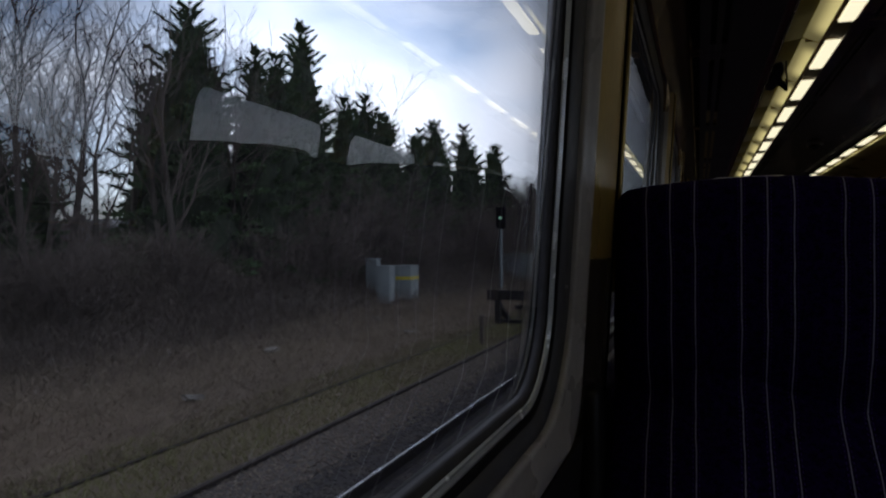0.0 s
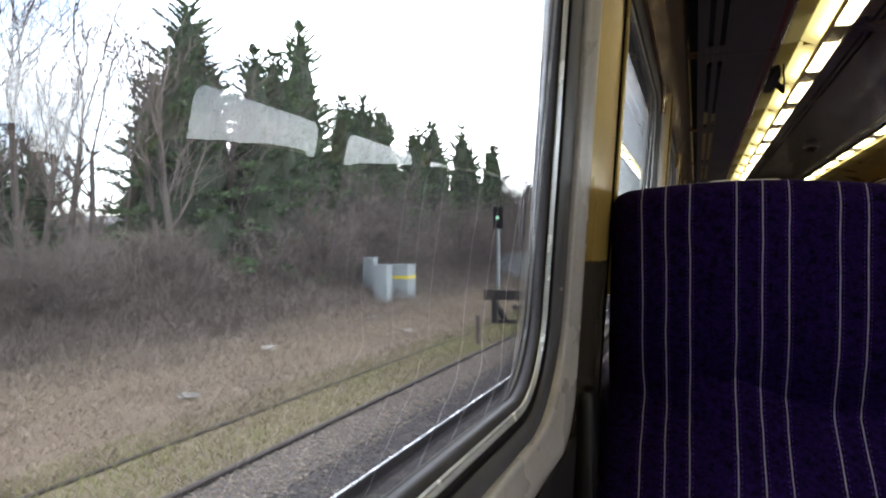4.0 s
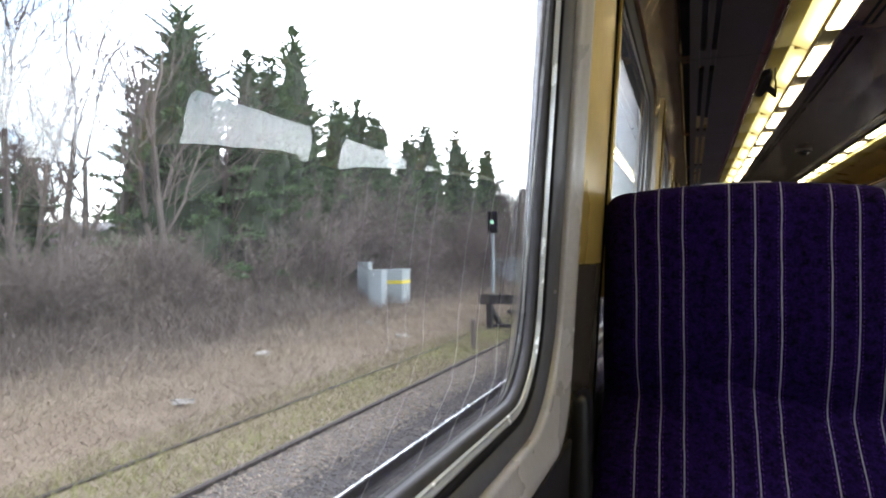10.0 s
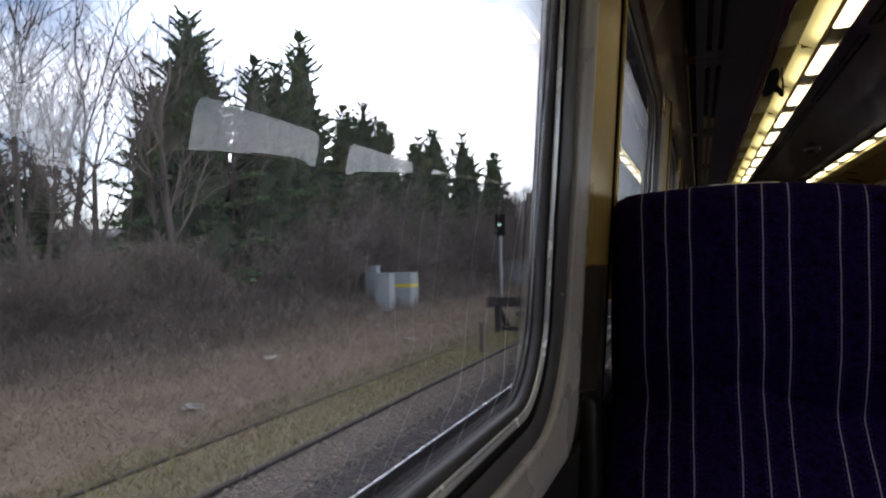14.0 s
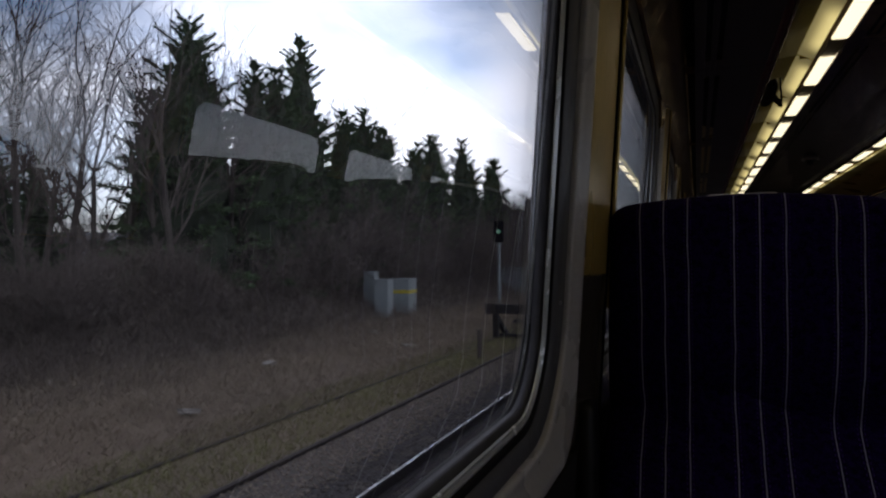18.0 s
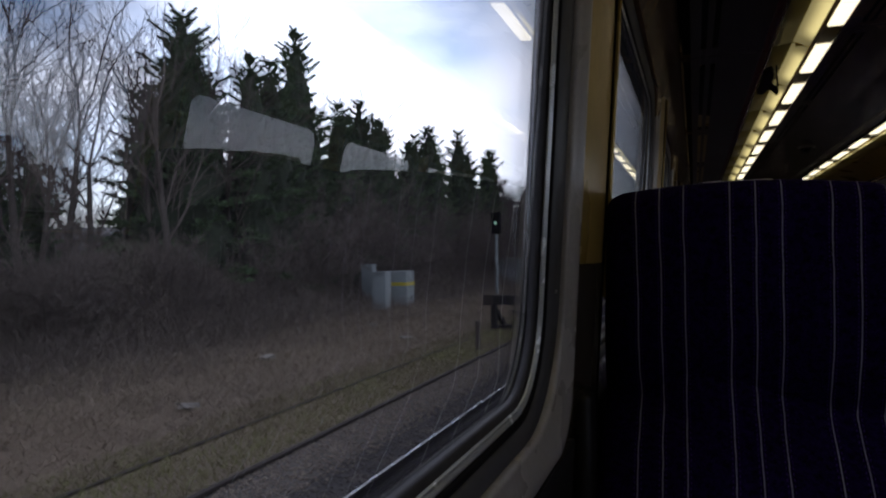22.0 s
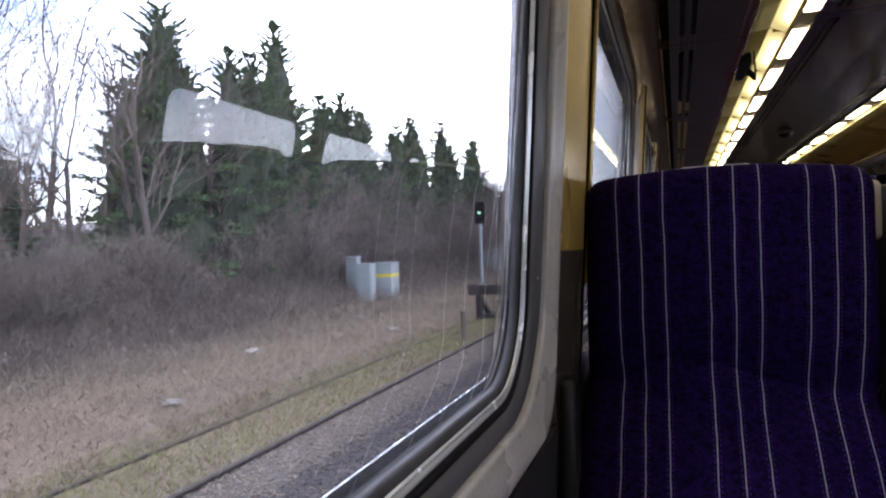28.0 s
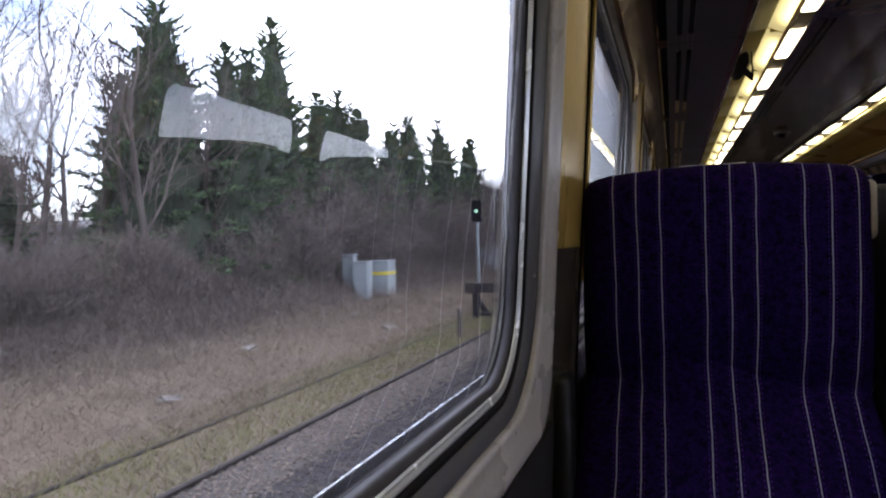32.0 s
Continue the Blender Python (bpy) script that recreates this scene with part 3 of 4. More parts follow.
floor = tagged(part("floor", bm_box((-0.35, Y0, -0.06), (2 * MID + 0.35, Y1, 0.0)), M_FLOOR), "dark speckled vinyl carriage floor", "floor", kind="structure")
for s, way in ((-1, "west"), (1, "east")):
    # dark dado below the windows
    a, b = on_wall(s, 0, -1.05, 0.024), on_wall(s, 0, -0.296, 0.024)
    strip("trim_dado_%s" % way, -1, [(a.x, 0.0), (b.x, b.z), (b.x - s * 0.012, b.z), (a.x - s * 0.012, 0.0)], Y0, Y1, M_DADO, None, "dark grey dado panel below the windows", "structure", "wall panel")
    # cove from the window heads up to the rack
    strip("trim_cove_%s" % way, s, [(-0.128, 1.70), (-0.118, 1.702), (-0.034, 1.862), (-0.028, 1.94), (-0.05, 1.95), (-0.20, 1.95), (-0.21, 1.70)], Y0, Y1, M_COVE, None, "brown laminate cove above the windows", "structure", "wall panel")
    # the pillars' bowed covers, each with a narrow edge strip behind a dark joint
    for k in range(-2, 6):
        pillar_cover(s, WIN_END + PITCH * k)

# ---- ceiling: one mesh, cove, lamp troughs, middle panel with seams ----
CEIL_Z = 2.22
verts, faces = [], []


def ceiling_strip(x0, z0, x1, z1, y0, y1):
    for s in (-1, 1):
        b = len(verts)
        verts.extend([(flip(s, x0), y0, z0), (flip(s, x1), y0, z1), (flip(s, x1), y1, z1), (flip(s, x0), y1, z0)])
        faces.append((b, b + 1, b + 2, b + 3) if s > 0 else (b + 3, b + 2, b + 1, b))


LAMP_X0, LAMP_X1, LAMP_Y, LAMP_STEP, LAMP_LEN = 0.664, 0.742, 3.30, 0.964, 0.625
SEAMS = [LAMP_Y + 0.79 + LAMP_STEP * 1.0 * k for k in range(-8, 11, 2)]
edges_y = [Y0] + [y for y in SEAMS if Y0 < y < Y1] + [Y1]
for ya, yb in zip(edges_y, edges_y[1:]):
    ceiling_strip(-0.25, 1.95, -0.16, 2.12, ya, yb)
    ceiling_strip(0.765, CEIL_Z - 0.002, 0.832, CEIL_Z, ya + 0.003, yb - 0.003)
    ceiling_strip(0.850, CEIL_Z, 0.872, CEIL_Z, ya + 0.003, yb - 0.003)
    ceiling_strip(0.890, CEIL_Z, MID, CEIL_Z + 0.012, ya + 0.003, yb - 0.003)
    for xa, xb in ((0.832, 0.850), (0.872, 0.890)):          # slots stop short of the seams
        ceiling_strip(xa, CEIL_Z, xb, CEIL_Z, ya + 0.003, ya + 0.10)
        ceiling_strip(xa, CEIL_Z, xb, CEIL_Z, yb - 0.10, yb - 0.003)
ceiling = tagged(mesh_ob("ceiling", verts, faces, M_CEIL), "dark glossy laminate ceiling panels with slots", "ceiling", kind="structure")
verts, faces = [], []
for ya, yb in zip(edges_y, edges_y[1:]):
    ceiling_strip(-0.16, 2.12, 0.10, 2.185, ya + 0.002, yb - 0.002)
    ceiling_strip(0.10, 2.185, 0.37, 2.225, ya + 0.002, yb - 0.002)
tagged(mesh_ob("ceiling_cove", verts, faces, M_COVECREAM), "gold-brown ceiling cove above the luggage racks", "ceiling", kind="structure")
# black sheet closes the top and paints the slots' depth as unlit
tagged(part("ceiling_backing", bm_box((-0.35, Y0, 2.30), (2 * MID + 0.35, Y1, 2.36)), M_BLACK), "black sheet added above the ceiling slots for their shaded depth", "ceiling", kind="structure")
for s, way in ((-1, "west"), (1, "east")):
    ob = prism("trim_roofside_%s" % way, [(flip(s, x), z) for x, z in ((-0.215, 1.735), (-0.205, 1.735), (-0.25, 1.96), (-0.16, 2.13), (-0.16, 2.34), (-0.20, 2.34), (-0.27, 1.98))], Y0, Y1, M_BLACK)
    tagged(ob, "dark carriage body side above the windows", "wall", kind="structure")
for y, d, name in ((Y0, -0.08, "wall_south"), (Y1, 0.08, "wall_north")):
    w = tagged(part(name, bm_box((-0.40, min(y, y + d), -0.06), (2 * MID + 0.40, max(y, y + d), 2.36)), M_DADO), "dark grey carriage end bulkhead", "wall", kind="structure")
door = empty("door_1", (MID, Y1 - 0.03, 0))
tagged(door, "closed grey gangway door with a small window", "door", kind="structure")
part("door_leaf", bm_box((-0.36, -0.02, 0.0), (0.36, 0.028, 1.98), 0.006), M_GREYFRAME, door)
part("door_pane", bm_box((-0.14, -0.028, 1.1), (0.14, -0.018, 1.75), 0.004), M_DOME, door, "dark glass in the door")
part("door_handle", bm_box((0.26, -0.05, 0.95), (0.29, -0.02, 1.15), 0.006), M_ALU, door)

# ---- lamps ----
def ceiling_light(side):
    """One diffuser in its run, with the bronze divider after it and the cream reflector beside it."""
    lamp = empty("ceiling_light")
    tagged(lamp, "lit warm white ceiling light diffuser with cream reflector", "ceiling light", "ceiling lights")

    def fx(x):
        return flip(side, x)
    lo, hi = min(fx(LAMP_X0), fx(LAMP_X1)), max(fx(LAMP_X0), fx(LAMP_X1))
    part("diffuser", bm_box((lo, 0, CEIL_Z - 0.028), (hi, LAMP_LEN, CEIL_Z + 0.02), 0.011, 3), M_LAMP, lamp, "glowing opal diffuser", True)
    part("divider", bm_box((lo + 0.002, LAMP_LEN, CEIL_Z - 0.018), (hi - 0.002, LAMP_STEP, CEIL_Z + 0.02), 0.004), M_DIVIDER, lamp, "bronze coloured divider")
    a, b = min(fx(LAMP_X1), fx(0.762)), max(fx(LAMP_X1), fx(0.762))
    part("edge_rail", bm_box((a + 0.002, 0, CEIL_Z - 0.022), (b - 0.002, LAMP_STEP, CEIL_Z + 0.02), 0.003), M_CEIL, lamp)
    a, b = min(fx(0.628), fx(LAMP_X0)), max(fx(0.628), fx(LAMP_X0))
    part("edge_rail", bm_box((a + 0.002, 0, CEIL_Z - 0.022), (b - 0.002, LAMP_STEP, CEIL_Z + 0.02), 0.003), M_DIVIDER, lamp)
    out = [(0.626, 2.236), (0.58, 2.234), (0.54, 2.226), (0.47, 2.218), (0.375, 2.222), (0.375, 2.238), (0.626, 2.248)]
    prism("reflector", [(fx(x), z) for x, z in out], 0.004, LAMP_STEP - 0.004, M_REFLECT, lamp, "cream reflector", True)
    out = [(0.627, 2.186), (0.629, 2.192), (0.545, 2.236), (0.537, 2.232)]
    prism("side_lens", [(fx(x), z) for x, z in out], 0.006, LAMP_STEP - 0.030, M_SIDEGLOW, lamp, "glowing cream side lens of the lamp")
    part("rib", bm_box((min(fx(0.56), fx(0.62)), LAMP_STEP - 0.028, 2.2), (max(fx(0.56), fx(0.62)), LAMP_STEP - 0.006, 2.228), 0.004), M_DIVIDER, lamp)
    return lamp


for s in (-1, 1):
    first = ceiling_light(s)
    for k in range(-7, 10):
        m = pose(0, LAMP_Y + LAMP_STEP * k, 0)
        if k == -7:
            first.matrix_basis = m
        else:
            copy_thing(first, m)


# ---- luggage racks ----
RACK_Z = 1.87


def luggage_rack(side, k):
    y0 = 3.045 + PITCH * (k - 1)
    y1 = y0 + PITCH
    rack = empty("luggage_rack", (flip(side, 0.0), y0, RACK_Z))
    tagged(rack, "grey slotted overhead luggage rack with dark red front strip", "luggage rack", "luggage racks")

    def bar(name, x0, x1, z0, z1, ya, yb, mat, label="", bev=0.002):
        a, b = sorted((flip(side, x0), flip(side, x1)))
        ob = part(name, bm_box((a, ya, z0), (b, yb, z1), bev, 1), mat, rack, label)
        ob.matrix_parent_inverse = rack.matrix_basis.inverted()
    for x0, x1 in ((0.006, 0.044), (0.066, 0.087), (0.109, 0.280)):
        bar("slat", x0, x1, RACK_Z, RACK_Z + 0.022, y0 + 0.001, y1 - 0.001, M_RACK)
    for x0, x1 in ((0.044, 0.066), (0.087, 0.109)):
        for ya, yb in ((y0 + 0.001, y0 + 0.125), (y1 - 0.125, y1 - 0.001)):
            bar("bridge", x0 + 0.0005, x1 - 0.0005, RACK_Z + 0.001, RACK_Z + 0.021, ya, yb, M_RACK)
    bar("red_strip", 0.281, 0.307, RACK_Z - 0.003, RACK_Z + 0.03, y0 + 0.001, y1 - 0.001, M_RED, "dark red plastic strip", 0.006)
    bar("front_lip", 0.308, 0.318, RACK_Z - 0.002, RACK_Z + 0.012, y0 + 0.001, y1 - 0.001, M_CEIL, "bronze lip", 0.004)
    bar("front_rail", 0.300, 0.318, RACK_Z + 0.0125, RACK_Z + 0.022, y0 + 0.001, y1 - 0.001, M_DIVIDER, "", 0.003)
    # black strip put into the rear gap, where there is only shade
    bar("rear_shade_strip", -0.026, 0.0055, RACK_Z + 0.004, RACK_Z + 0.012, y0 + 0.06, y1 - 0.055, M_BLACK, "black strip added for the shade in the gap behind the slats", 0.001)
    for yb in (y0 + 0.03, y1 - 0.05):
        bar("bracket", -0.032, 0.0055, RACK_Z + 0.002, RACK_Z + 0.02, yb, yb + 0.025, M_COVE)
    return rack


for s in (-1, 1):
    for k in range(-2, 6):
        luggage_rack(s, k)


# ---- seats ----
SEAT_W, SEAT_TOP = 0.452, 1.168


def lerp_table(v, table):
    for (a, fa), (b, fb) in zip(table, table[1:]):
        if v <= b:
            return fa + (fb - fa) * max(0.0, (v - a) / (b - a))
    return table[-1][1]


def cushion(name, width, height, front, thick, parent, corner=0.035, crown=0.012, bulge=0.012, nx=22, nz=60, label=""):
    """A padded panel in x and z: front(z) gives how far its face stands out towards -y."""
    verts, faces = [], []
    for j in range(nz + 1):
        w = j / nz
        for i in range(nx + 1):
            u = -1 + 2 * i / nx
            uu = math.copysign(1 - (1 - abs(u)) ** 1.6, u)
            ww = 1 - (1 - w) ** 1.5
            z = height * ww
            half = width(z) / 2
            if z > height - corner:                                  # rounded shoulders
                q = (z - (height - corner)) / corner
                half -= corner * (1 - math.sqrt(max(0.0, 1 - q * q))) * 0.85
            x = uu * half
            edge = max(0.0, (abs(uu) - 0.86) / 0.14)
            top = max(0.0, (z - height + 0.05) / 0.05)
            y = -front(z + 0.016 * max(0.0, uu)) - bulge * (1 - uu * uu) + 0.028 * (1 - math.sqrt(max(0.0, 1 - min(1, edge) ** 2))) + 0.035 * (1 - math.sqrt(max(0.0, 1 - min(1, top) ** 2)))
            zz = z + crown * (1 - uu * uu) * (z / height) ** 3
            verts.append((x, y, zz))
    n = nx + 1
    faces = [(j * n + i, j * n + i + 1, (j + 1) * n + i + 1, (j + 1) * n + i) for j in range(nz) for i in range(nx)]
    back = len(verts)
    rim = [i for i in range(n)] + [j * n + nx for j in range(1, nz + 1)] + [nz * n + i for i in range(nx - 1, -1, -1)] + [j * n for j in range(nz - 1, 0, -1)]
    for r in rim:
        x, y, z = verts[r]
        verts.append((x * 0.97, -front(z) + thick, z))
    m = len(rim)
    for k in range(m):
        faces.append((rim[k], back + k, back + (k + 1) % m, rim[(k + 1) % m]))
    faces.append(tuple(back + k for k in range(m)))
    ob = mesh_ob(name, verts, faces, M_SEAT, parent, label, True)
    return ob


def train_seat():
    """Faces -y; its base on the floor at the foot of the backrest's front, in the middle."""
    seat = empty("train_seat")
    tagged(seat, "purple moquette train seat with white pinstripes", "train seat", "carriage seats")
    table = [(0.0, 0.285), (0.10, 0.228), (0.20, 0.148), (0.28, 0.066), (0.32, 0.020), (0.345, -0.010), (0.356, -0.018), (0.372, -0.012), (0.40, 0.004), (0.45, 0.022), (0.52, 0.033), (0.60, 0.039), (0.68, 0.042), (0.80, 0.03)]
    back = cushion("backrest", lambda z: SEAT_W + 0.045 * (1 - min(1, z / 0.62)), 0.718, lambda z: lerp_table(z, table), 0.075, seat)
    back.matrix_basis = pose(0, 0, SEAT_TOP - 0.012 - 0.718)
    part("seat_cushion", bm_box((-0.235, -0.56, 0.33), (0.235, -0.07, 0.455), 0.035, 4), M_SEAT, seat, "", True)
    part("rear_shell", bm_box((-0.218, 0.078, 0.42), (0.218, 0.10, SEAT_TOP - 0.035), 0.01, 2), M_SHELL, seat, "dark plastic rear shell")
    part("seat_frame", bm_box((-0.2, -0.5, 0.26), (0.2, 0.05, 0.325), 0.01, 2), M_SHELL, seat)
    for x in (-0.16, 0.16):
        part("leg", bm_box((x - 0.02, -0.36, 0.0), (x + 0.02, -0.12, 0.258), 0.006, 2), M_SHELL, seat)
    part("side_grip", bm_box((0.212, 0.02, SEAT_TOP - 0.135), (0.246, 0.075, SEAT_TOP - 0.035), 0.012, 3), M_GRIP, seat, "pale grey shoulder grip", True)
    part("top_grip", bm_box((-0.066, 0.10, SEAT_TOP - 0.10), (0.066, 0.128, SEAT_TOP + 0.013), 0.012, 3), M_GRIP, seat, "pale grey top grip", True)
    arm = part("armrest", bm_box((-0.27, -0.165, 0.46), (-0.236, -0.09, 0.826), 0.014, 3), M_ARM, seat, "black vinyl armrest folded upright", True)
    part("hinge", bm_cyl((-0.274, -0.10, 0.49), (-0.232, -0.10, 0.49), 0.022), M_SHELL, arm)
    return seat


SEAT_X, SEAT_Y = 0.083, 1.245
first_seat = train_seat()
done = False
for bay in range(-2, 6):
    for x in (SEAT_X, SEAT_X + 0.492, 2 * MID - SEAT_X - 0.492, 2 * MID - SEAT_X):
        for turn, y in ((0, SEAT_Y), (180, SEAT_Y + 0.27)):
            yy = y + PITCH * bay
            if yy > Y1 - 0.9 or yy < Y0 + 0.9:
                continue
            m = pose(x, yy, 0, 0, 0, turn)
            if not done:
                first_seat.matrix_basis, done = m, True
            else:
                copy_thing(first_seat, m)

# ---- camera dome, bag ----
dome = empty("camera_dome", (1.225, 8.62, CEIL_Z + 0.012))
tagged(dome, "small smoked security camera dome on the ceiling", "security camera")
part("base_ring", bm_cyl((0, 0, -0.022), (0, 0, 0.0), 0.085, 0.09, 24), M_GREYFRAME, dome)
bmd = bmesh.new()
bmesh.ops.create_uvsphere(bmd, u_segments=20, v_segments=12, radius=0.066)
for v in bmd.verts:
    v.co.z = min(v.co.z, 0) * 0.9 - 0.02
part("dome_cover", bmd, M_DOME, dome, "smoked plastic dome", True)

def soft_bag(name, at, size, seed, label, flat=0.9):
    """A slumped bag: a squashed, crumpled body resting on its base."""
    b = empty(name, at)
    tagged(b, label, "bag")
    bm = bmesh.new()
    bmesh.ops.create_icosphere(bm, subdivisions=4, radius=1)
    for v in bm.verts:
        c = Vector([math.copysign(abs(q) ** 0.7, q) for q in v.co])
        k = 1 + 0.16 * noise.noise(v.co * 2.1 + Vector((seed, 0, 0))) + 0.09 * noise.noise(v.co * 5.3 + Vector((0, seed, 0)))
        v.co = Vector((c.x * size[0] * k, c.y * size[1] * k, size[2] + max(-size[2] * flat, c.z * size[2] * k)))
    zl = min(v.co.z for v in bm.verts)
    for v in bm.verts:
        v.co.z -= zl
    part("bag_body", bm, M_BAG, b, "", True)
    return b


# two dark bodies added over the near slots, so that these look unlit
holdall = soft_bag("holdall", (0.10, 2.35, RACK_Z + 0.023), (0.14, 1.02, 0.07), 3.0, "long black body added on the luggage rack to darken its slots")
part("zip", bm_box((-0.004, -0.8, 0.138), (0.004, 0.8, 0.146), 0.002, 1), M_GREYFRAME, holdall)
far_dark_body = soft_bag("folded_coat", (0.125, 4.02, RACK_Z + 0.023), (0.105, 0.60, 0.045), 8.0, "second dark body added on the luggage rack to darken its slots")
part("top_ridge", bm_cyl((0.02, -0.3, 0.07), (0.06, 0.35, 0.075), 0.035, 0.03, 10), M_BAG, far_dark_body, "", True)
bag = soft_bag("rucksack", (0.360, 3.80, RACK_Z + 0.023), (0.028, 0.25, 0.026), 1.0, "crumpled black nylon bag over the edge of the luggage rack")
verts, faces = [], []
for i in range(25):
    a = i / 24
    p = Vector((0.03 + 0.022 * math.sin(a * math.pi) ** 2, -0.2 + 0.36 * a, 0.03 - 0.05 * math.sin(a * math.pi) + 0.012 * math.sin(a * 9)))
    for dx, dz in ((0.0, -0.022), (0.006, -0.022), (0.006, 0.022), (0.0, 0.022)):
        verts.append((p.x + dx, p.y, p.z + dz))
faces = [(4 * i + j, 4 * i + (j + 1) % 4, 4 * i + 4 + (j + 1) % 4, 4 * i + 4 + j) for i in range(24) for j in range(4)] + [(0, 1, 2, 3), (96, 97, 98, 99)]
mesh_ob("strap", verts, faces, M_BAG, bag, "hanging black webbing strap")

# ---- outside: the line-side ----
GROUND_Z = -1.38
rng = np.random.default_rng(7)


def ground_height(x, y):
    """Flat by the track, a low bank on the window's side, gently uneven."""
    d = -x
    h = np.where(d < 6.2, 0.0, np.where(d < 12.5, (d - 6.2) / 6.3 * 0.62, 0.62))
    h = h + np.where(d > 6.2, 0.08 * np.sin(y * 0.31 + d * 0.7) + 0.05 * np.sin(y * 0.83 + d * 1.9), 0.0) * np.clip((d - 6.2) / 2, 0, 1) * (d < 60)
    return GROUND_Z + h


def build_ground():
    xs = np.concatenate([[-2500, -900, -300, -120, -60, -40], np.linspace(-28, -5, 60), [-4, -2, 0, 3, 6, 10, 40, 300, 2500]])
    ys = np.concatenate([[-2500, -600, -120, -40], np.linspace(-12, 90, 160), [120, 200, 500, 2500]])
    gx, gy = np.meshgrid(xs, ys, indexing="ij")
    gz = ground_height(gx, gy)
    n = len(ys)
    verts = np.stack([gx, gy, gz], -1).reshape(-1, 3).tolist()
    faces = [(i * n + j, (i + 1) * n + j, (i + 1) * n + j + 1, i * n + j + 1) for i in range(len(xs) - 1) for j in range(n - 1)]
    return tagged(mesh_ob("ground", verts, faces, M_GROUND, smooth=True), "rough brown winter ground beside the line", "ground", kind="structure")


build_ground()
TRACK_X, RAIL_DX = -2.15, 0.752                   # the other track's middle; its rails
bed = prism("ballast_bed", [(-4.98, GROUND_Z - 0.1), (-4.86, GROUND_Z + 0.025), (-4.66, GROUND_Z + 0.035), (-3.85, GROUND_Z + 0.15), (5.9, GROUND_Z + 0.15), (7.2, GROUND_Z - 0.1)], -60, 300, M_BALLAST, None, "brown-grey railway ballast beside the train")
tagged(bed, "brown-grey railway ballast beside the train", "ballast", kind="structure")
# ballast in a darker tone from the other track inwards
track_bed = prism("track_bed", [(-3.72, GROUND_Z + 0.146), (-3.6, GROUND_Z + 0.156), (0.9, GROUND_Z + 0.156), (1.0, GROUND_Z + 0.146)], -60, 300, M_DARKBED, None, "")
tagged(track_bed, "darker ballast under the running tracks", "ballast", kind="structure")
RAIL_PROFILE = [(-0.07, 0), (0.07, 0), (0.07, 0.012), (0.012, 0.028), (0.009, 0.105), (0.035, 0.115), (0.035, 0.145), (0.028, 0.15), (-0.028, 0.15), (-0.035, 0.145), (-0.035, 0.115), (-0.009, 0.105), (-0.012, 0.028), (-0.07, 0.012)]


def rails():
    for x, z, mat, label, group in (
            (-4.66, -0.05, M_RAIL, "rusty disused siding rail sunk in grass", "siding rails"),
            (-6.10, -0.115, M_RAIL, "rusty disused siding rail sunk in grass", "siding rails"),
            (TRACK_X - RAIL_DX, 0.165, M_RAILDARK, "rail of the other track with a polished head", "running rails"),
            (TRACK_X + RAIL_DX, 0.165, M_RAILDARK, "rail of the other track with a polished head", "running rails")):
        ob = prism("rail", [(x + px, GROUND_Z + z + pz) for px, pz in RAIL_PROFILE], -50, 260, mat)
        tagged(ob, label, "rail", group, "structure")
        if mat is M_RAILDARK:
            prism("running_band", [(x - 0.010, GROUND_Z + z + 0.146), (x + 0.014, GROUND_Z + z + 0.146), (x + 0.014, GROUND_Z + z + 0.152), (x + 0.011, GROUND_Z + z + 0.154), (x - 0.007, GROUND_Z + z + 0.154), (x - 0.010, GROUND_Z + z + 0.152)], -50, 260, M_POLISHED, ob, "bright polished running band")


def sleepers():
    """Worn sleepers of the other track, bedded almost flush in the ballast."""
    first = None
    for k in range(-10, 90):
        m = pose(TRACK_X, 0.35 + 0.65 * k, GROUND_Z)
        if first is None:
            first = part("sleeper", bm_box((-1.25, -0.125, 0.03), (1.25, 0.125, 0.157), 0.012, 1), M_OLDSLEEPER)
            tagged(first, "weathered grey-brown sleeper bedded in the ballast", "sleeper", "sleepers of the other track", "structure")
            first.matrix_basis = m
        else:
            copy_thing(first, m)


rails()
sleepers()


def fan(name, base, tip, width, mat, label, category):
    """Blades or stems in one mesh: each a thin triangle from its foot to its tip."""
    n = len(base)
    side = rng.normal(size=(n, 3)) * (1, 1, 0)
    side /= np.linalg.norm(side, axis=1)[:, None] + 1e-9
    side *= width[:, None]
    v = np.stack([base - side, base + side, tip], 1).reshape(-1, 3)
    me = bpy.data.meshes.new(name)
    me.vertices.add(3 * n)
    me.vertices.foreach_set("co", v.astype(np.float32).ravel())
    me.loops.add(3 * n)
    me.loops.foreach_set("vertex_index", np.arange(3 * n, dtype=np.int32))
    me.polygons.add(n)
    me.polygons.foreach_set("loop_start", np.arange(0, 3 * n, 3, dtype=np.int32))
    me.update(calc_edges=True)
    me.materials.append(mat)
    return tagged(new(name, me), label, category, kind="stuff")


def along(n, y0=-3.0, y1=95.0, bias=1.7):
    """Places along the line, closer set near the camera."""
    return y0 + (y1 - y0) * rng.random(n) ** bias


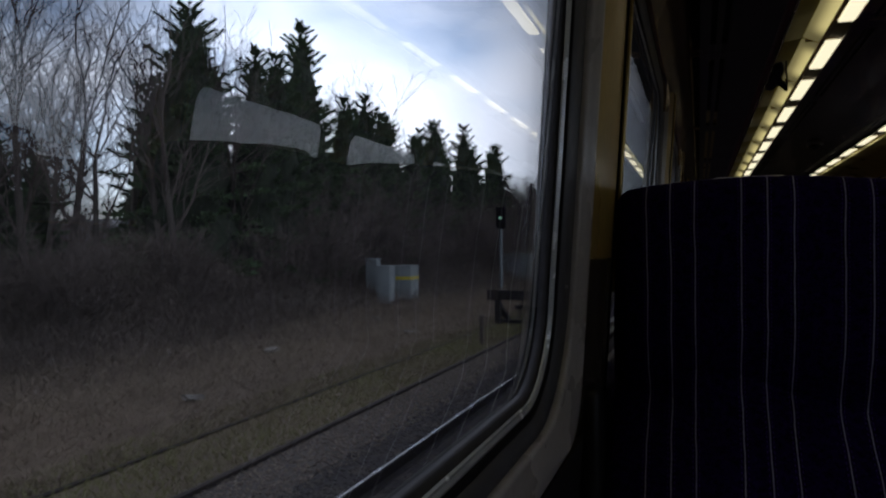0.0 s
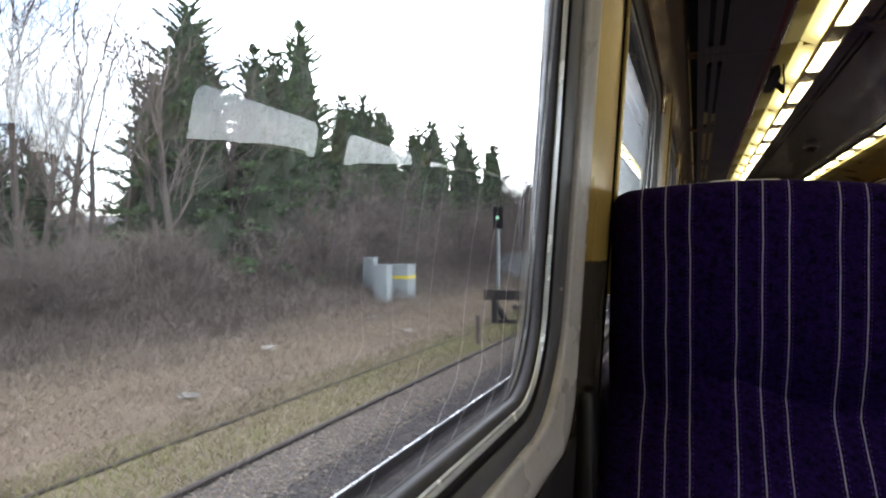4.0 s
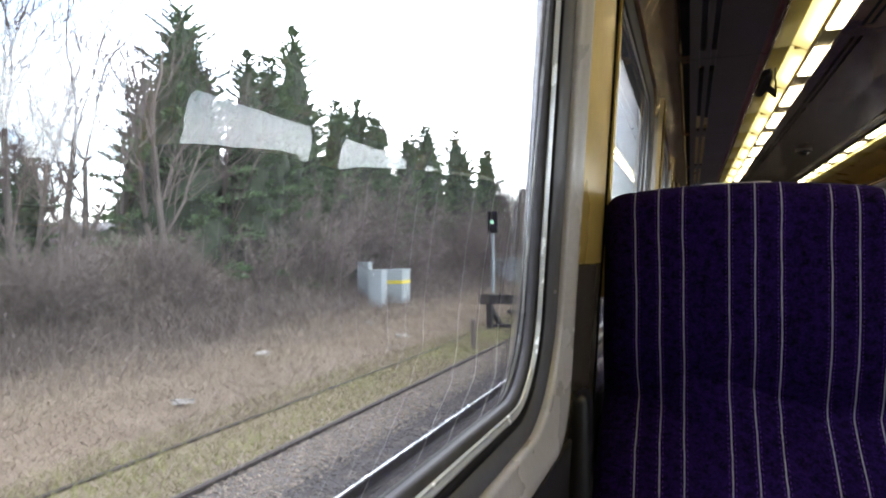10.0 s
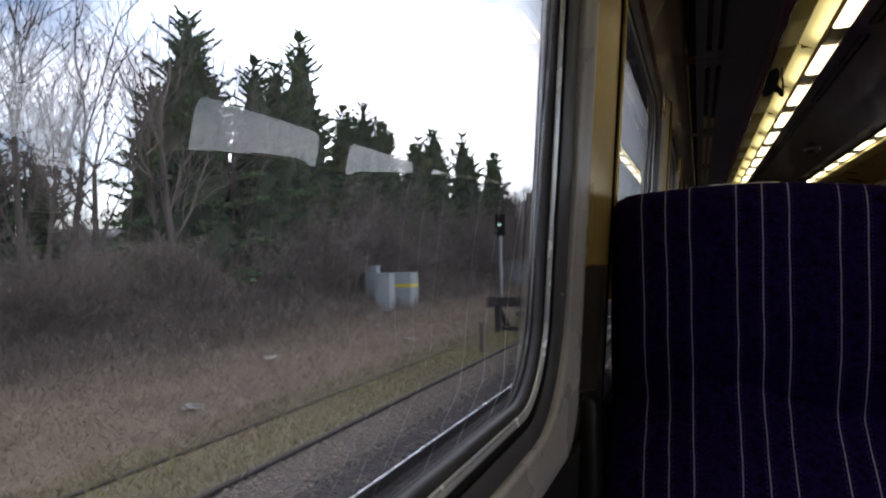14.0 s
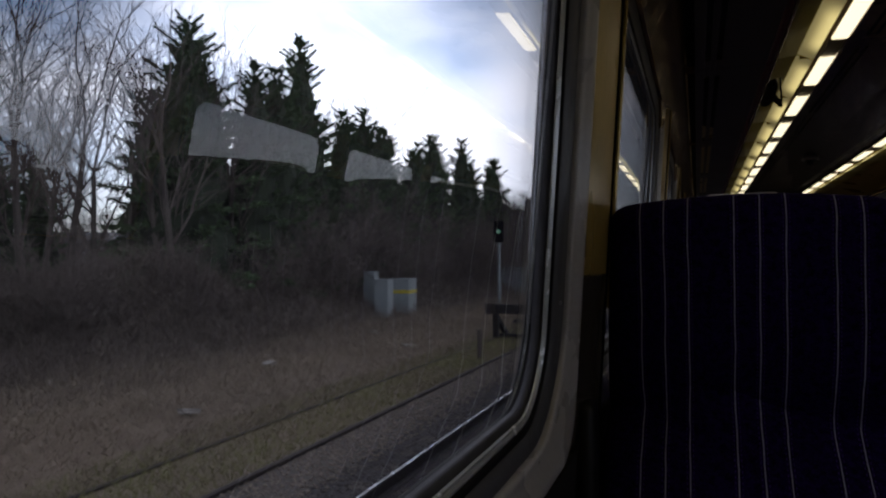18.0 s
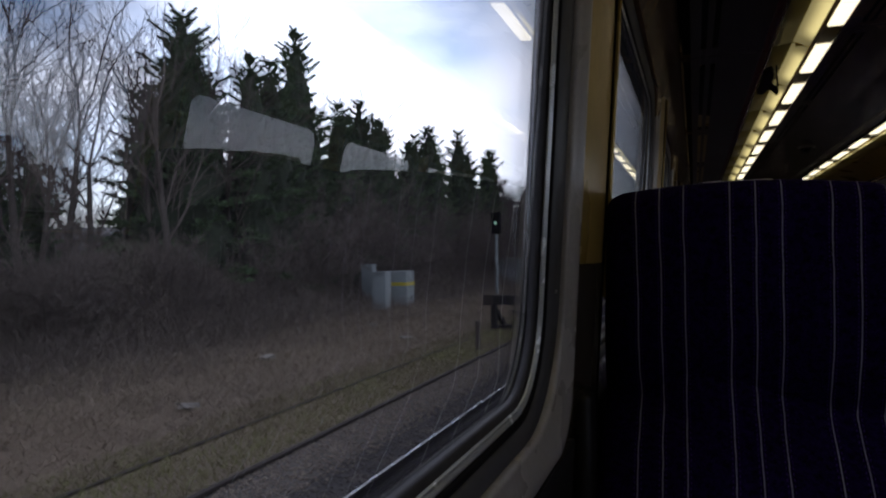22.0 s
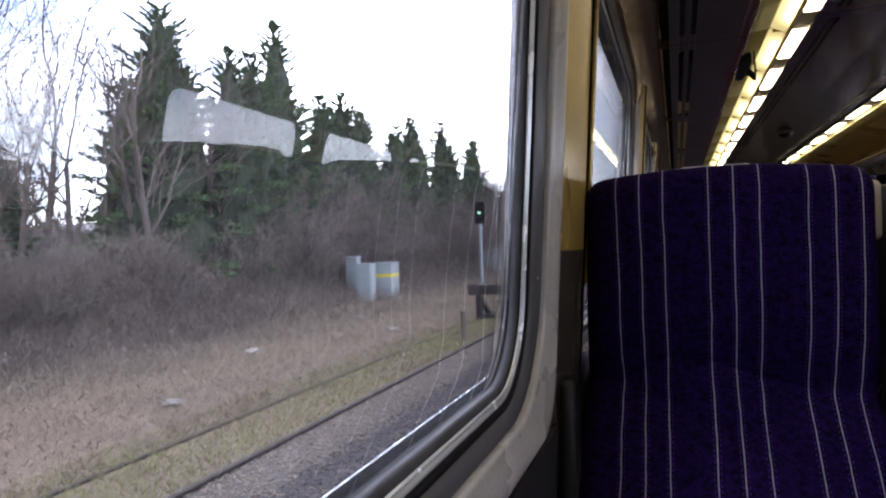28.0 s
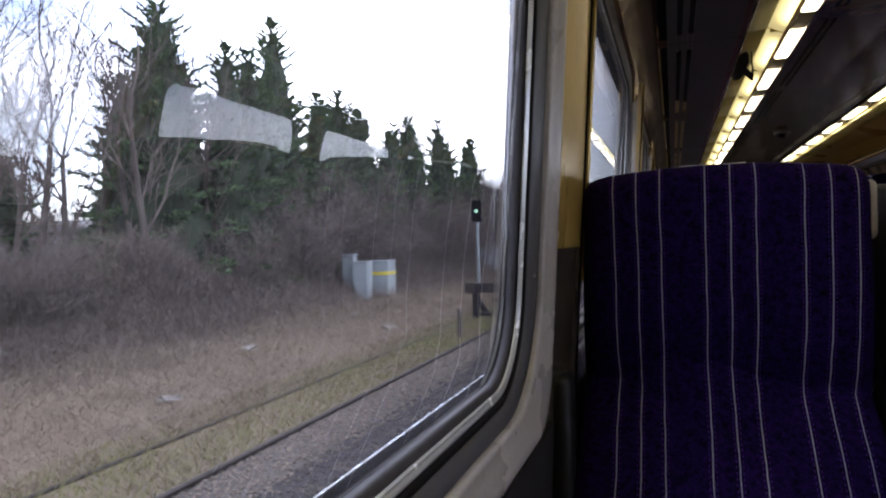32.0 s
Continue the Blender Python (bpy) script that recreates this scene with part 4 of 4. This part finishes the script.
def grass(name, n, x0, x1, h0, h1, wid, mat, label, lean=0.35, patch=0.0, y0=-3.0):
    y, x = along(n, y0), x1 + (x0 - x1) * rng.random(n)
    if patch:
        keep = np.array([noise.noise((float(a) * 0.5, float(b) * 0.22, 3.0)) for a, b in zip(x, y)]) > -patch
        x, y = x[keep], y[keep]
        n = len(x)
    base = np.stack([x, y, ground_height(x, y) - 0.02], 1)
    h = h0 + (h1 - h0) * rng.random(n)
    tip = base + np.stack([rng.normal(size=n) * lean * h, rng.normal(size=n) * lean * h, h], 1)
    fan(name, base, tip, wid * (0.5 + rng.random(n)) * (1 + y / 40), mat, label, "grass")


def tangle(name, n, x0, x1, top, size, wid, mat, label, category, y0=-4.0):
    """Short twigs at all angles that fill a long uneven mound."""
    y, x = along(n, y0), x1 + (x0 - x1) * rng.random(n)
    bulk = 0.5 + 0.3 * np.sin(y * 0.9 + x * 1.3) + 0.35 * np.sin(y * 0.37 - x * 0.8)
    edge = np.clip((x0 - x) / 1.6, 0.12, 1)
    h = top * edge * (0.55 + 0.45 * bulk) * rng.random(n) ** 0.75
    base = np.stack([x, y, ground_height(x, y) + h], 1)
    d = rng.normal(size=(n, 3)) * (1, 1, 0.9) + (0, 0, 0.35)
    d /= np.linalg.norm(d, axis=1)[:, None]
    fan(name, base, base + d * (size * (0.4 + rng.random(n)))[:, None], wid * (0.5 + rng.random(n)) * (1 + y / 40), mat, label, category)


grass("verge_grass", 150000, -4.76, -6.7, 0.04, 0.13, 0.005, M_VERGE, "short yellow-green verge grass between old rails", 0.7)
grass("dead_grass", 300000, -6.2, -12.2, 0.06, 0.22, 0.0042, M_STRAW, "pale brown dead grass on the low bank", 1.3)
tangle("dead_bracken", 190000, -7.4, -13.5, 0.34, 0.17, 0.0036, M_STRAW, "brown matted bracken on the bank", "bracken")
tangle("low_brambles", 120000, -8.8, -13.0, 0.75, 0.34, 0.0042, M_BRAMBLE, "low dark bramble stems on the bank", "brambles")
tangle("bramble_thicket", 420000, -10.4, -13.6, 2.1, 0.42, 0.0045, M_BRAMBLE, "dense dark winter bramble thicket", "brambles")
tangle("far_thicket", 90000, -18.0, -23.0, 4.0, 0.8, 0.016, M_BRAMBLE, "tall leafless thicket behind the trees", "thicket", 2.0)


def ballast_stones(n, x0, x1, mat, label):
    """Loose broken stones lying on the ballast, joined."""
    y, x = -6 + 44 * rng.random(n) ** 1.3, x0 + (x1 - x0) * rng.random(n)
    z = GROUND_Z + np.interp(x, [-4.86, -4.66, -3.85, -3.65], [0.025, 0.035, 0.15, 0.154])
    r = (0.011 + 0.015 * rng.random(n))[:, None, None]
    shape = np.array([(1, 0, 0), (0, 1, 0), (-1, 0, 0), (0, -1, 0), (0, 0, 0.8), (0, 0, -0.6)], float)
    v = np.stack([x, y, z + 0.006], 1)[:, None, :] + r * (shape[None] * (0.7 + 0.6 * rng.random((n, 6, 1))) + 0.25 * rng.normal(size=(n, 6, 3)))
    tri = np.array([(0, 1, 4), (1, 2, 4), (2, 3, 4), (3, 0, 4), (1, 0, 5), (2, 1, 5), (3, 2, 5), (0, 3, 5)])
    f = (np.arange(n)[:, None, None] * 6 + tri[None]).reshape(-1)
    me = bpy.data.meshes.new("ballast_stones")
    me.vertices.add(6 * n)
    me.vertices.foreach_set("co", v.astype(np.float32).ravel())
    me.loops.add(len(f))
    me.loops.foreach_set("vertex_index", f.astype(np.int32))
    me.polygons.add(len(f) // 3)
    me.polygons.foreach_set("loop_start", np.arange(0, len(f), 3, dtype=np.int32))
    me.update(calc_edges=True)
    me.materials.append(mat)
    tagged(new("ballast_stones", me), label, "ballast", kind="stuff")


ballast_stones(23000, -4.84, -3.5, M_STONE, "loose brown-grey broken ballast stones")
ballast_stones(35000, -3.68, -1.54, M_DARKSTONE, "darker broken ballast stones")


# ---- trees ----
def tubes(segs, sides):
    v, f = [], []
    for p, q, r0, r1 in segs:
        d = (q - p)
        if d.length < 1e-5:
            continue
        d.normalize()
        a = d.orthogonal().normalized()
        c = d.cross(a)
        b = len(v)
        for pt, r in ((p, r0), (q, r1)):
            for i in range(sides):
                w = 2 * math.pi * i / sides
                v.append(pt + a * (r * math.cos(w)) + c * (r * math.sin(w)))
        f += [(b + i, b + (i + 1) % sides, b + sides + (i + 1) % sides, b + sides + i) for i in range(sides)]
    return v, f


def bare_tree(seed, height, spread, stems=1, fine=5, low=0.25, thin=0.0085):
    """A leafless tree: tapered trunk, limbs, and many twigs."""
    rnd = random.Random(seed)
    trunk, limbs = [], []

    def grow(p, d, length, r, level):
        steps = 4 if level < 2 else 3
        for i in range(steps):
            wob = 0.05 if level == 0 and stems == 1 else 0.10 + 0.07 * level
            d = (d + Vector((rnd.gauss(0, wob), rnd.gauss(0, wob), rnd.gauss(0.05, wob * 0.7)))).normalized()
            q = p + d * (length / steps)
            r1 = max(thin, r * (0.86 if level else 0.84))
            (trunk if level == 0 else limbs).append((p, q, r, r1))
            p, r = q, r1
            if level < fine - 1 and (level > 0 or i / steps >= low):
                for _ in range(rnd.choice((1, 2, 2)) if level < 2 else rnd.choice((1, 1, 2))):
                    side = Vector((rnd.gauss(0, 1), rnd.gauss(0, 1), rnd.gauss(0.25, 0.5))).normalized()
                    nd = (d * 0.75 + side * (0.75 * spread)).normalized()
                    grow(p, nd, length * rnd.uniform(0.45, 0.68), r * rnd.uniform(0.42, 0.62), level + 1)
        if level < fine - 1:
            grow(p, d, length * 0.55, r * 0.8, level + 1)
    for k in range(stems):
        tilt = 0.0 if stems == 1 else 0.28
        grow(Vector((0.15 * rnd.gauss(0, 1) * (stems > 1), 0.15 * rnd.gauss(0, 1) * (stems > 1), -0.15)),
             Vector((rnd.gauss(0, tilt), rnd.gauss(0, tilt), 1)).normalized(), height * 0.52, height * 0.0135 if stems == 1 else height * 0.01, 0)
    tree = empty("bare_tree")
    v, f = tubes(trunk, 8)
    mesh_ob("trunk", v, f, M_BARK, tree, smooth=True)
    v, f = tubes(limbs, 3)
    mesh_ob("crown", v, f, M_TWIG, tree)
    return tree


def conifer(seed, height, radius):
    """A ragged spruce: a trunk, tiers of boughs that reach out by uneven amounts, and many small sprays along each."""
    r = np.random.default_rng(seed)
    boughs = 190
    t = np.sort(r.random(boughs)) ** 0.92
    ang = np.arange(boughs) * 2.4 + r.normal(size=boughs) * 0.4
    reach = (radius * (1 - t) ** 0.48 * (0.5 + 0.75 * r.random(boughs) ** 1.4) + 0.03) * np.clip(0.5 + t * 4, 0.5, 1)
    rise = 0.15 + 0.75 * t + 0.12 * r.normal(size=boughs)
    foot = np.stack([0 * t, 0 * t, height * (0.04 + 0.93 * t)], 1)
    axis = np.stack([np.cos(ang), np.sin(ang), rise], 1)
    axis /= np.linalg.norm(axis, axis=1)[:, None]
    per = 270
    n = boughs * per
    idx = np.repeat(np.arange(boughs), per)
    s = 0.18 + 0.85 * r.random(n) ** 0.7
    off = r.normal(size=(n, 3)) * (1, 1, 0.55)
    girth = (0.018 + 0.33 * (1 - t[idx]) ** 0.8) * (1.15 - 0.85 * np.clip(s, 0, 1)) * 1.15
    base = foot[idx] + axis[idx] * (s * reach[idx])[:, None] + off * (girth * 0.75)[:, None]
    base[:, 2] -= 0.16 * (s * reach[idx]) ** 1.5 * (1 - t[idx])
    out = axis[idx] * 0.9 + off * 0.45 + 0.35 * r.normal(size=(n, 3))
    out /= np.linalg.norm(out, axis=1)[:, None]
    size = (0.05 + 0.085 * r.random(n)) * (0.55 + 0.65 * (1 - t[idx]))
    side = np.cross(out, r.normal(size=(n, 3)))
    side /= np.linalg.norm(side, axis=1)[:, None] + 1e-9
    a, b = base + side * (size * 0.34)[:, None], base - side * (size * 0.34)[:, None]
    v = np.stack([base - out * (size * 0.5)[:, None], a, base + out * size[:, None] * 1.2, b], 1).reshape(-1, 3)
    tree = empty("conifer_tree")
    part("trunk", bm_cyl((0, 0, -0.15), (0, 0, height * 0.98), height * 0.017, 0.012, 9), M_BARK, tree, smooth=True)
    verts, faces = [], []
    rings, seg = 14, 12                                          # dark cone added to block light and stand for the crown's inner shade
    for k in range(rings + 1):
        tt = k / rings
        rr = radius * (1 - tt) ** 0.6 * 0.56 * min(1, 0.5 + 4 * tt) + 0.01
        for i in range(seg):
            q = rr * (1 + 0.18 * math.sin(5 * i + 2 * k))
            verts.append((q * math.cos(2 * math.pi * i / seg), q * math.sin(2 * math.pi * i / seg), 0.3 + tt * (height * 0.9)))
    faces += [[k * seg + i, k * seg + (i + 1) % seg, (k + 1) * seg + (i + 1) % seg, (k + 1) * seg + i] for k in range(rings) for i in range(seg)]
    mesh_ob("crown", v.tolist(), np.arange(4 * n).reshape(-1, 4).tolist(), M_NEEDLE, tree)
    mesh_ob("shade_core", verts, faces, M_CROWNSHADE, tree, "dark cone added inside the crown for its inner shade")
    return tree


def plant(makers, places, label, category, group):
    made = []
    for i, (kind, x, y, scale, turn) in enumerate(places):
        z = float(ground_height(np.array(x), np.array(y)))
        m = pose(x, y, z, 0, 0, turn)
        if kind not in dict(made):
            ob = makers[kind]()
            made.append((kind, ob))
            ob.matrix_basis = m @ Matrix.Diagonal((scale, scale, scale, 1))
        else:
            ob = copy_thing(dict(made)[kind], m)
            ob.scale = (scale, scale, scale)
        tagged(ob, label, category, group)


prnd = random.Random(5)


def belt(kinds, ys, x0, dx, s0, s1, jitter=0.8):
    return [(prnd.randrange(kinds), x0 - dx * prnd.random(), y + prnd.uniform(-jitter, jitter), prnd.uniform(s0, s1), prnd.uniform(0, 360)) for y in ys]


def steps(y0, y1, gap):
    return [y0 + gap * i for i in range(int((y1 - y0) / gap) + 1)]


CONIFERS = belt(4, steps(15.6, 26.4, 1.1), -12.9, 1.4, 0.58, 0.84, 0.35) + belt(4, steps(27.4, 46, 1.5), -13.2, 1.6, 0.64, 0.86, 0.5)
CONIFERS += belt(4, steps(19.5, 44.0, 3.0), -16.8, 1.5, 0.6, 0.8, 0.9) + belt(4, (6.5, 9.6, 12.4, 14.8), -17.0, 1.5, 0.36, 0.48, 0.6)
# first two rows here: unseen trees added behind the camera to block low light
CONIFERS += belt(4, range(-45, -2, 3), -12.8, 1.5, 0.8, 1.05) + belt(4, range(-45, -5, 3), 11.5, -1.5, 0.8, 1.0) + belt(4, (60, 64, 69, 74, 82, 92, 102), -15.0, 2, 0.6, 0.85)
plant([lambda s=s, h=h, r=r: conifer(s, h, r) for s, h, r in ((1, 12.0, 2.9), (2, 13.0, 2.7), (3, 11.2, 3.1), (4, 12.2, 2.8))], CONIFERS,
      "tall dense green conifer beside the railway", "conifer", "conifers along the line")
SLIM = belt(4, steps(6.6, 17.0, 1.15), -11.9, 2.2, 0.72, 1.0, 0.4) + belt(4, (26.4, 27.2, 34, 39), -11.9, 0.9, 0.5, 0.66) + belt(4, steps(9, 16, 1.6), -16.0, 2.0, 0.8, 1.0) + belt(4, steps(19.5, 31.0, 1.5), -15.2, 1.4, 0.86, 1.05)
plant([lambda s=s, h=h, p=p: bare_tree(s, h, p, 1, 4, 0.2, 0.006) for s, h, p in ((31, 9.5, 0.55), (32, 10.5, 0.5), (33, 9.0, 0.65), (34, 11.0, 0.6))], SLIM,
      "slim leafless tree with fine upright twigs", "tree", "bare trees along the line")
BARE = belt(6, (24, 31, 36, 41), -11.6, 0.8, 0.36, 0.5) + belt(6, steps(45, 92, 1.9), -11.4, 2.6, 0.55, 0.82) + belt(6, range(20, 120, 7), -26, 8, 0.7, 1.1)
plant([lambda s=s, h=h, p=p, k=k: bare_tree(s, h, p, k) for s, h, p, k in ((11, 9.5, 0.9, 1), (12, 11.0, 0.7, 1), (13, 8.0, 1.0, 2), (14, 10.0, 0.8, 2), (15, 12.0, 0.5, 1), (16, 10.5, 0.65, 3))], BARE,
      "leafless winter tree with fine grey-brown twigs", "tree", "bare trees along the line")
SHRUBS = [(prnd.randrange(3), -11.5 - 1.5 * prnd.random(), y + prnd.uniform(-0.6, 0.6), prnd.uniform(0.75, 1.45) * (0.68 if y < 18 else 1), prnd.uniform(0, 360)) for y in steps(-2, 90, 1.6)]
plant([lambda s=s: bare_tree(s, 3.6, 1.0, 5, 4, 0.0, 0.0055) for s in (21, 22, 25)], SHRUBS, "tangled leafless shrub at the foot of the trees", "shrub", "shrubs along the line")
EAST = [(prnd.randrange(2), 13 + 3 * prnd.random(), y, prnd.uniform(0.8, 1.1), prnd.uniform(0, 360)) for y in range(-6, 30, 3)]
plant([lambda s=s: bare_tree(s, 3.2, 1.1, 4, 4, 0.0) for s in (23, 24)], EAST, "low leafless hedge shrub beyond the far track", "shrub", "hedge beyond the far track")


# ---- line-side equipment ----
def cabinet(w, d, h, yellow):
    c = empty("equipment_cabinet")
    tagged(c, "pale grey line-side equipment cabinet on a concrete base", "equipment cabinet", "line-side cabinets")
    part("body", bm_box((-w / 2, -d / 2, 0.08), (w / 2, d / 2, h), 0.012), M_CAB, c)
    part("roof_cap", bm_box((-w / 2 - 0.03, -d / 2 - 0.03, h), (w / 2 + 0.03, d / 2 + 0.03, h + 0.05), 0.012), M_CAB, c)
    part("base", bm_box((-w / 2 - 0.08, -d / 2 - 0.08, -0.15), (w / 2 + 0.08, d / 2 + 0.08, 0.08)), M_SLEEPER, c, "concrete base")
    dr = part("door", bm_box((w / 2, -d / 2 + 0.03, 0.14), (w / 2 + 0.014, d / 2 - 0.03, h - 0.06), 0.004), M_CAB, c)
    part("handle", bm_box((w / 2 + 0.014, d / 2 - 0.12, h * 0.5), (w / 2 + 0.035, d / 2 - 0.09, h * 0.6)), M_ALU, dr)
    if yellow:
        part("yellow_band", bm_box((-w / 2 - 0.004, -d / 2 - 0.004, h * 0.62), (w / 2 + 0.017, d / 2 + 0.004, h * 0.72)), M_YELLOW, c, "yellow warning band")
    return c


cabs = ((0.5, 0.55, 1.35, False, -10.4, 21.6), (0.62, 0.9, 1.3, True, -10.3, 23.2), (0.42, 0.4, 1.5, False, -11.1, 22.0))
for w, d, h, yel, x, y in cabs:
    c = cabinet(w, d, h, yel)
    c.matrix_basis = pose(x, y, float(ground_height(np.array(x), np.array(y))), 0, 0, 4)

stop = empty("buffer_stop", (-5.38, 21.0, GROUND_Z))
tagged(stop, "old black timber buffer stop at the end of the siding", "buffer stop")
part("beam", bm_box((-1.05, -0.15, 0.82), (1.05, 0.12, 1.12), 0.02), M_TIMBER, stop)
for x in (-0.72, 0.72):
    part("post", bm_box((x - 0.09, -0.08, -0.1), (x + 0.09, 0.12, 0.82), 0.01), M_TIMBER, stop)
    bm = bm_box((-0.07, -0.07, 0), (0.07, 0.07, 1.55))
    bmesh.ops.transform(bm, matrix=pose(x, 1.35, -0.03, 60, 0, 0), verts=bm.verts)
    part("brace", bm, M_TIMBER, stop)
part("cross_tie", bm_box((-0.85, 0.25, 0.0), (0.85, 0.4, 0.14), 0.01), M_TIMBER, stop)
for x in (-0.86, 0.86):
    part("striker_plate", bm_box((x - 0.16, -0.20, 0.80), (x + 0.16, -0.152, 1.14), 0.012), M_RAIL, stop, "rusty steel striker plate")
baulk = empty("timber_baulk", (-5.7, 25.6, GROUND_Z))
tagged(baulk, "black tarred timber lying across the end of the siding", "timber")
part("beam", bm_box((-1.0, -0.13, -0.02), (1.0, 0.13, 0.25), 0.015), M_TIMBER, baulk)

signal = empty("railway_signal", (-9.4, 33.0, float(ground_height(np.array(-9.4), np.array(33.0)))))
tagged(signal, "grey post railway signal showing a green light", "railway signal")
part("post", bm_cyl((0, 0, -0.1), (0, 0, 3.2), 0.085), M_CAB, signal)
hd = part("signal_head", bm_box((-0.25, -0.12, 3.2), (0.25, 0.1, 4.3), 0.04), M_BLACK, signal, "black signal head")
part("green_lamp", bm_cyl((0, -0.125, 3.75), (0, -0.16, 3.75), 0.09), M_GREENLAMP, hd, "lit green lens")
part("base_plate", bm_box((-0.2, -0.2, -0.05), (0.2, 0.2, 0.05)), M_RAIL, signal)


def marker_post():
    post = empty("marker_post", (-5.2, 16.4, GROUND_Z))
    tagged(post, "short weathered grey post beside the ballast", "post")
    part("shaft", bm_box((-0.05, -0.05, -0.1), (0.05, 0.05, 0.72), 0.008), M_OLDSLEEPER, post)
    part("cap", bm_box((-0.062, -0.062, 0.72), (0.062, 0.062, 0.75), 0.006), M_SLEEPER, post, "pale concrete cap")


def line_hut():
    """A small flat-roofed hut among the bushes at the end of the bank."""
    x, y = -10.6, 41.5
    hut = empty("line_hut", (x, y, float(ground_height(np.array(x), np.array(y)))))
    tagged(hut, "small pale grey flat-roofed line-side hut", "hut")
    part("wall", bm_box((-1.0, -1.4, -0.2), (1.0, 1.4, 1.75), 0.02), M_CAB, hut)
    part("roof", bm_box((-1.15, -1.55, 1.75), (1.15, 1.55, 1.88), 0.02), M_SLEEPER, hut, "thin concrete roof slab")
    leaf = part("door", bm_box((-0.42, -1.432, 0.0), (0.42, -1.40, 1.62), 0.006), M_FARWALL, hut, "closed grey steel door")
    part("handle", bm_box((0.28, -1.455, 0.75), (0.32, -1.432, 0.92), 0.004), M_ALU, leaf)


def slab(x, y, turn, size, seed):
    """A broken piece of old concrete troughing lid lying in the grass."""
    rnd = random.Random(seed)
    bm = bm_box((-size, -size * 0.55, -0.03), (size, size * 0.55, 0.045), 0.012, 1)
    for v in bm.verts:
        v.co += Vector((rnd.gauss(0, 0.02), rnd.gauss(0, 0.02), rnd.gauss(0, 0.008)))
    ob = part("concrete_slab", bm, M_CONCRETE)
    ob.matrix_basis = pose(x, y, float(ground_height(np.array(x), np.array(y))) + 0.05, rnd.uniform(-7, 7), rnd.uniform(-7, 7), turn)
    tagged(ob, "pale broken concrete slab lying in the grass", "slab", "slabs on the bank")


marker_post()
line_hut()
for n_slab, (sx, sy, st) in enumerate(((-7.2, 8.2, 70), (-8.6, 12.2, 100), (-7.6, 17.5, 65), (-9.2, 18.4, 20))):
    slab(sx, sy, st, 0.15 + 0.04 * (n_slab % 3), 60 + n_slab)


def warehouse():
    w = empty("warehouse", (-92, 108, GROUND_Z + 0.55))
    tagged(w, "long low grey industrial shed behind the trees", "warehouse")
    part("wall", bm_box((-40, -12, -0.2), (22, 12, 6.8)), M_FARWALL, w)
    v = [(-41, -12.6, 6.8), (23, -12.6, 6.8), (23, 0, 9.0), (-41, 0, 9.0), (-41, 12.6, 6.8), (23, 12.6, 6.8)]
    mesh_ob("roof", v, [(0, 1, 2, 3), (3, 2, 5, 4), (0, 3, 4), (1, 5, 2)], M_FARROOF, w)
    for i in range(14):
        x = -38 + i * 4.4
        part("window", bm_box((x, -12.12, 1.2), (x + 0.7, -11.98, 5.6)), M_DOME, w)
    return w


warehouse()
hv, hf = [], []
HN = 90
for i in range(HN + 1):
    a = radians(-20 + 130 * i / HN)
    d = 900
    x, y = -d * math.sin(a), d * math.cos(a)
    h = 34 + 26 * noise.noise((i * 0.07, 1.3, 0)) + 5 * noise.noise((i * 0.6, 4, 0))
    hv += [(x, y, GROUND_Z - 1), (x * 1.25, y * 1.25, h), (x * 2.2, y * 2.2, GROUND_Z - 1)]
hf = [(3 * i + k, 3 * i + 3 + k, 3 * i + 4 + k, 3 * i + 1 + k) for i in range(HN) for k in (0, 1)]
tagged(mesh_ob("backdrop_hill", hv, hf, M_HILL, smooth=True), "far dark wooded hillside", "hill", kind="structure")
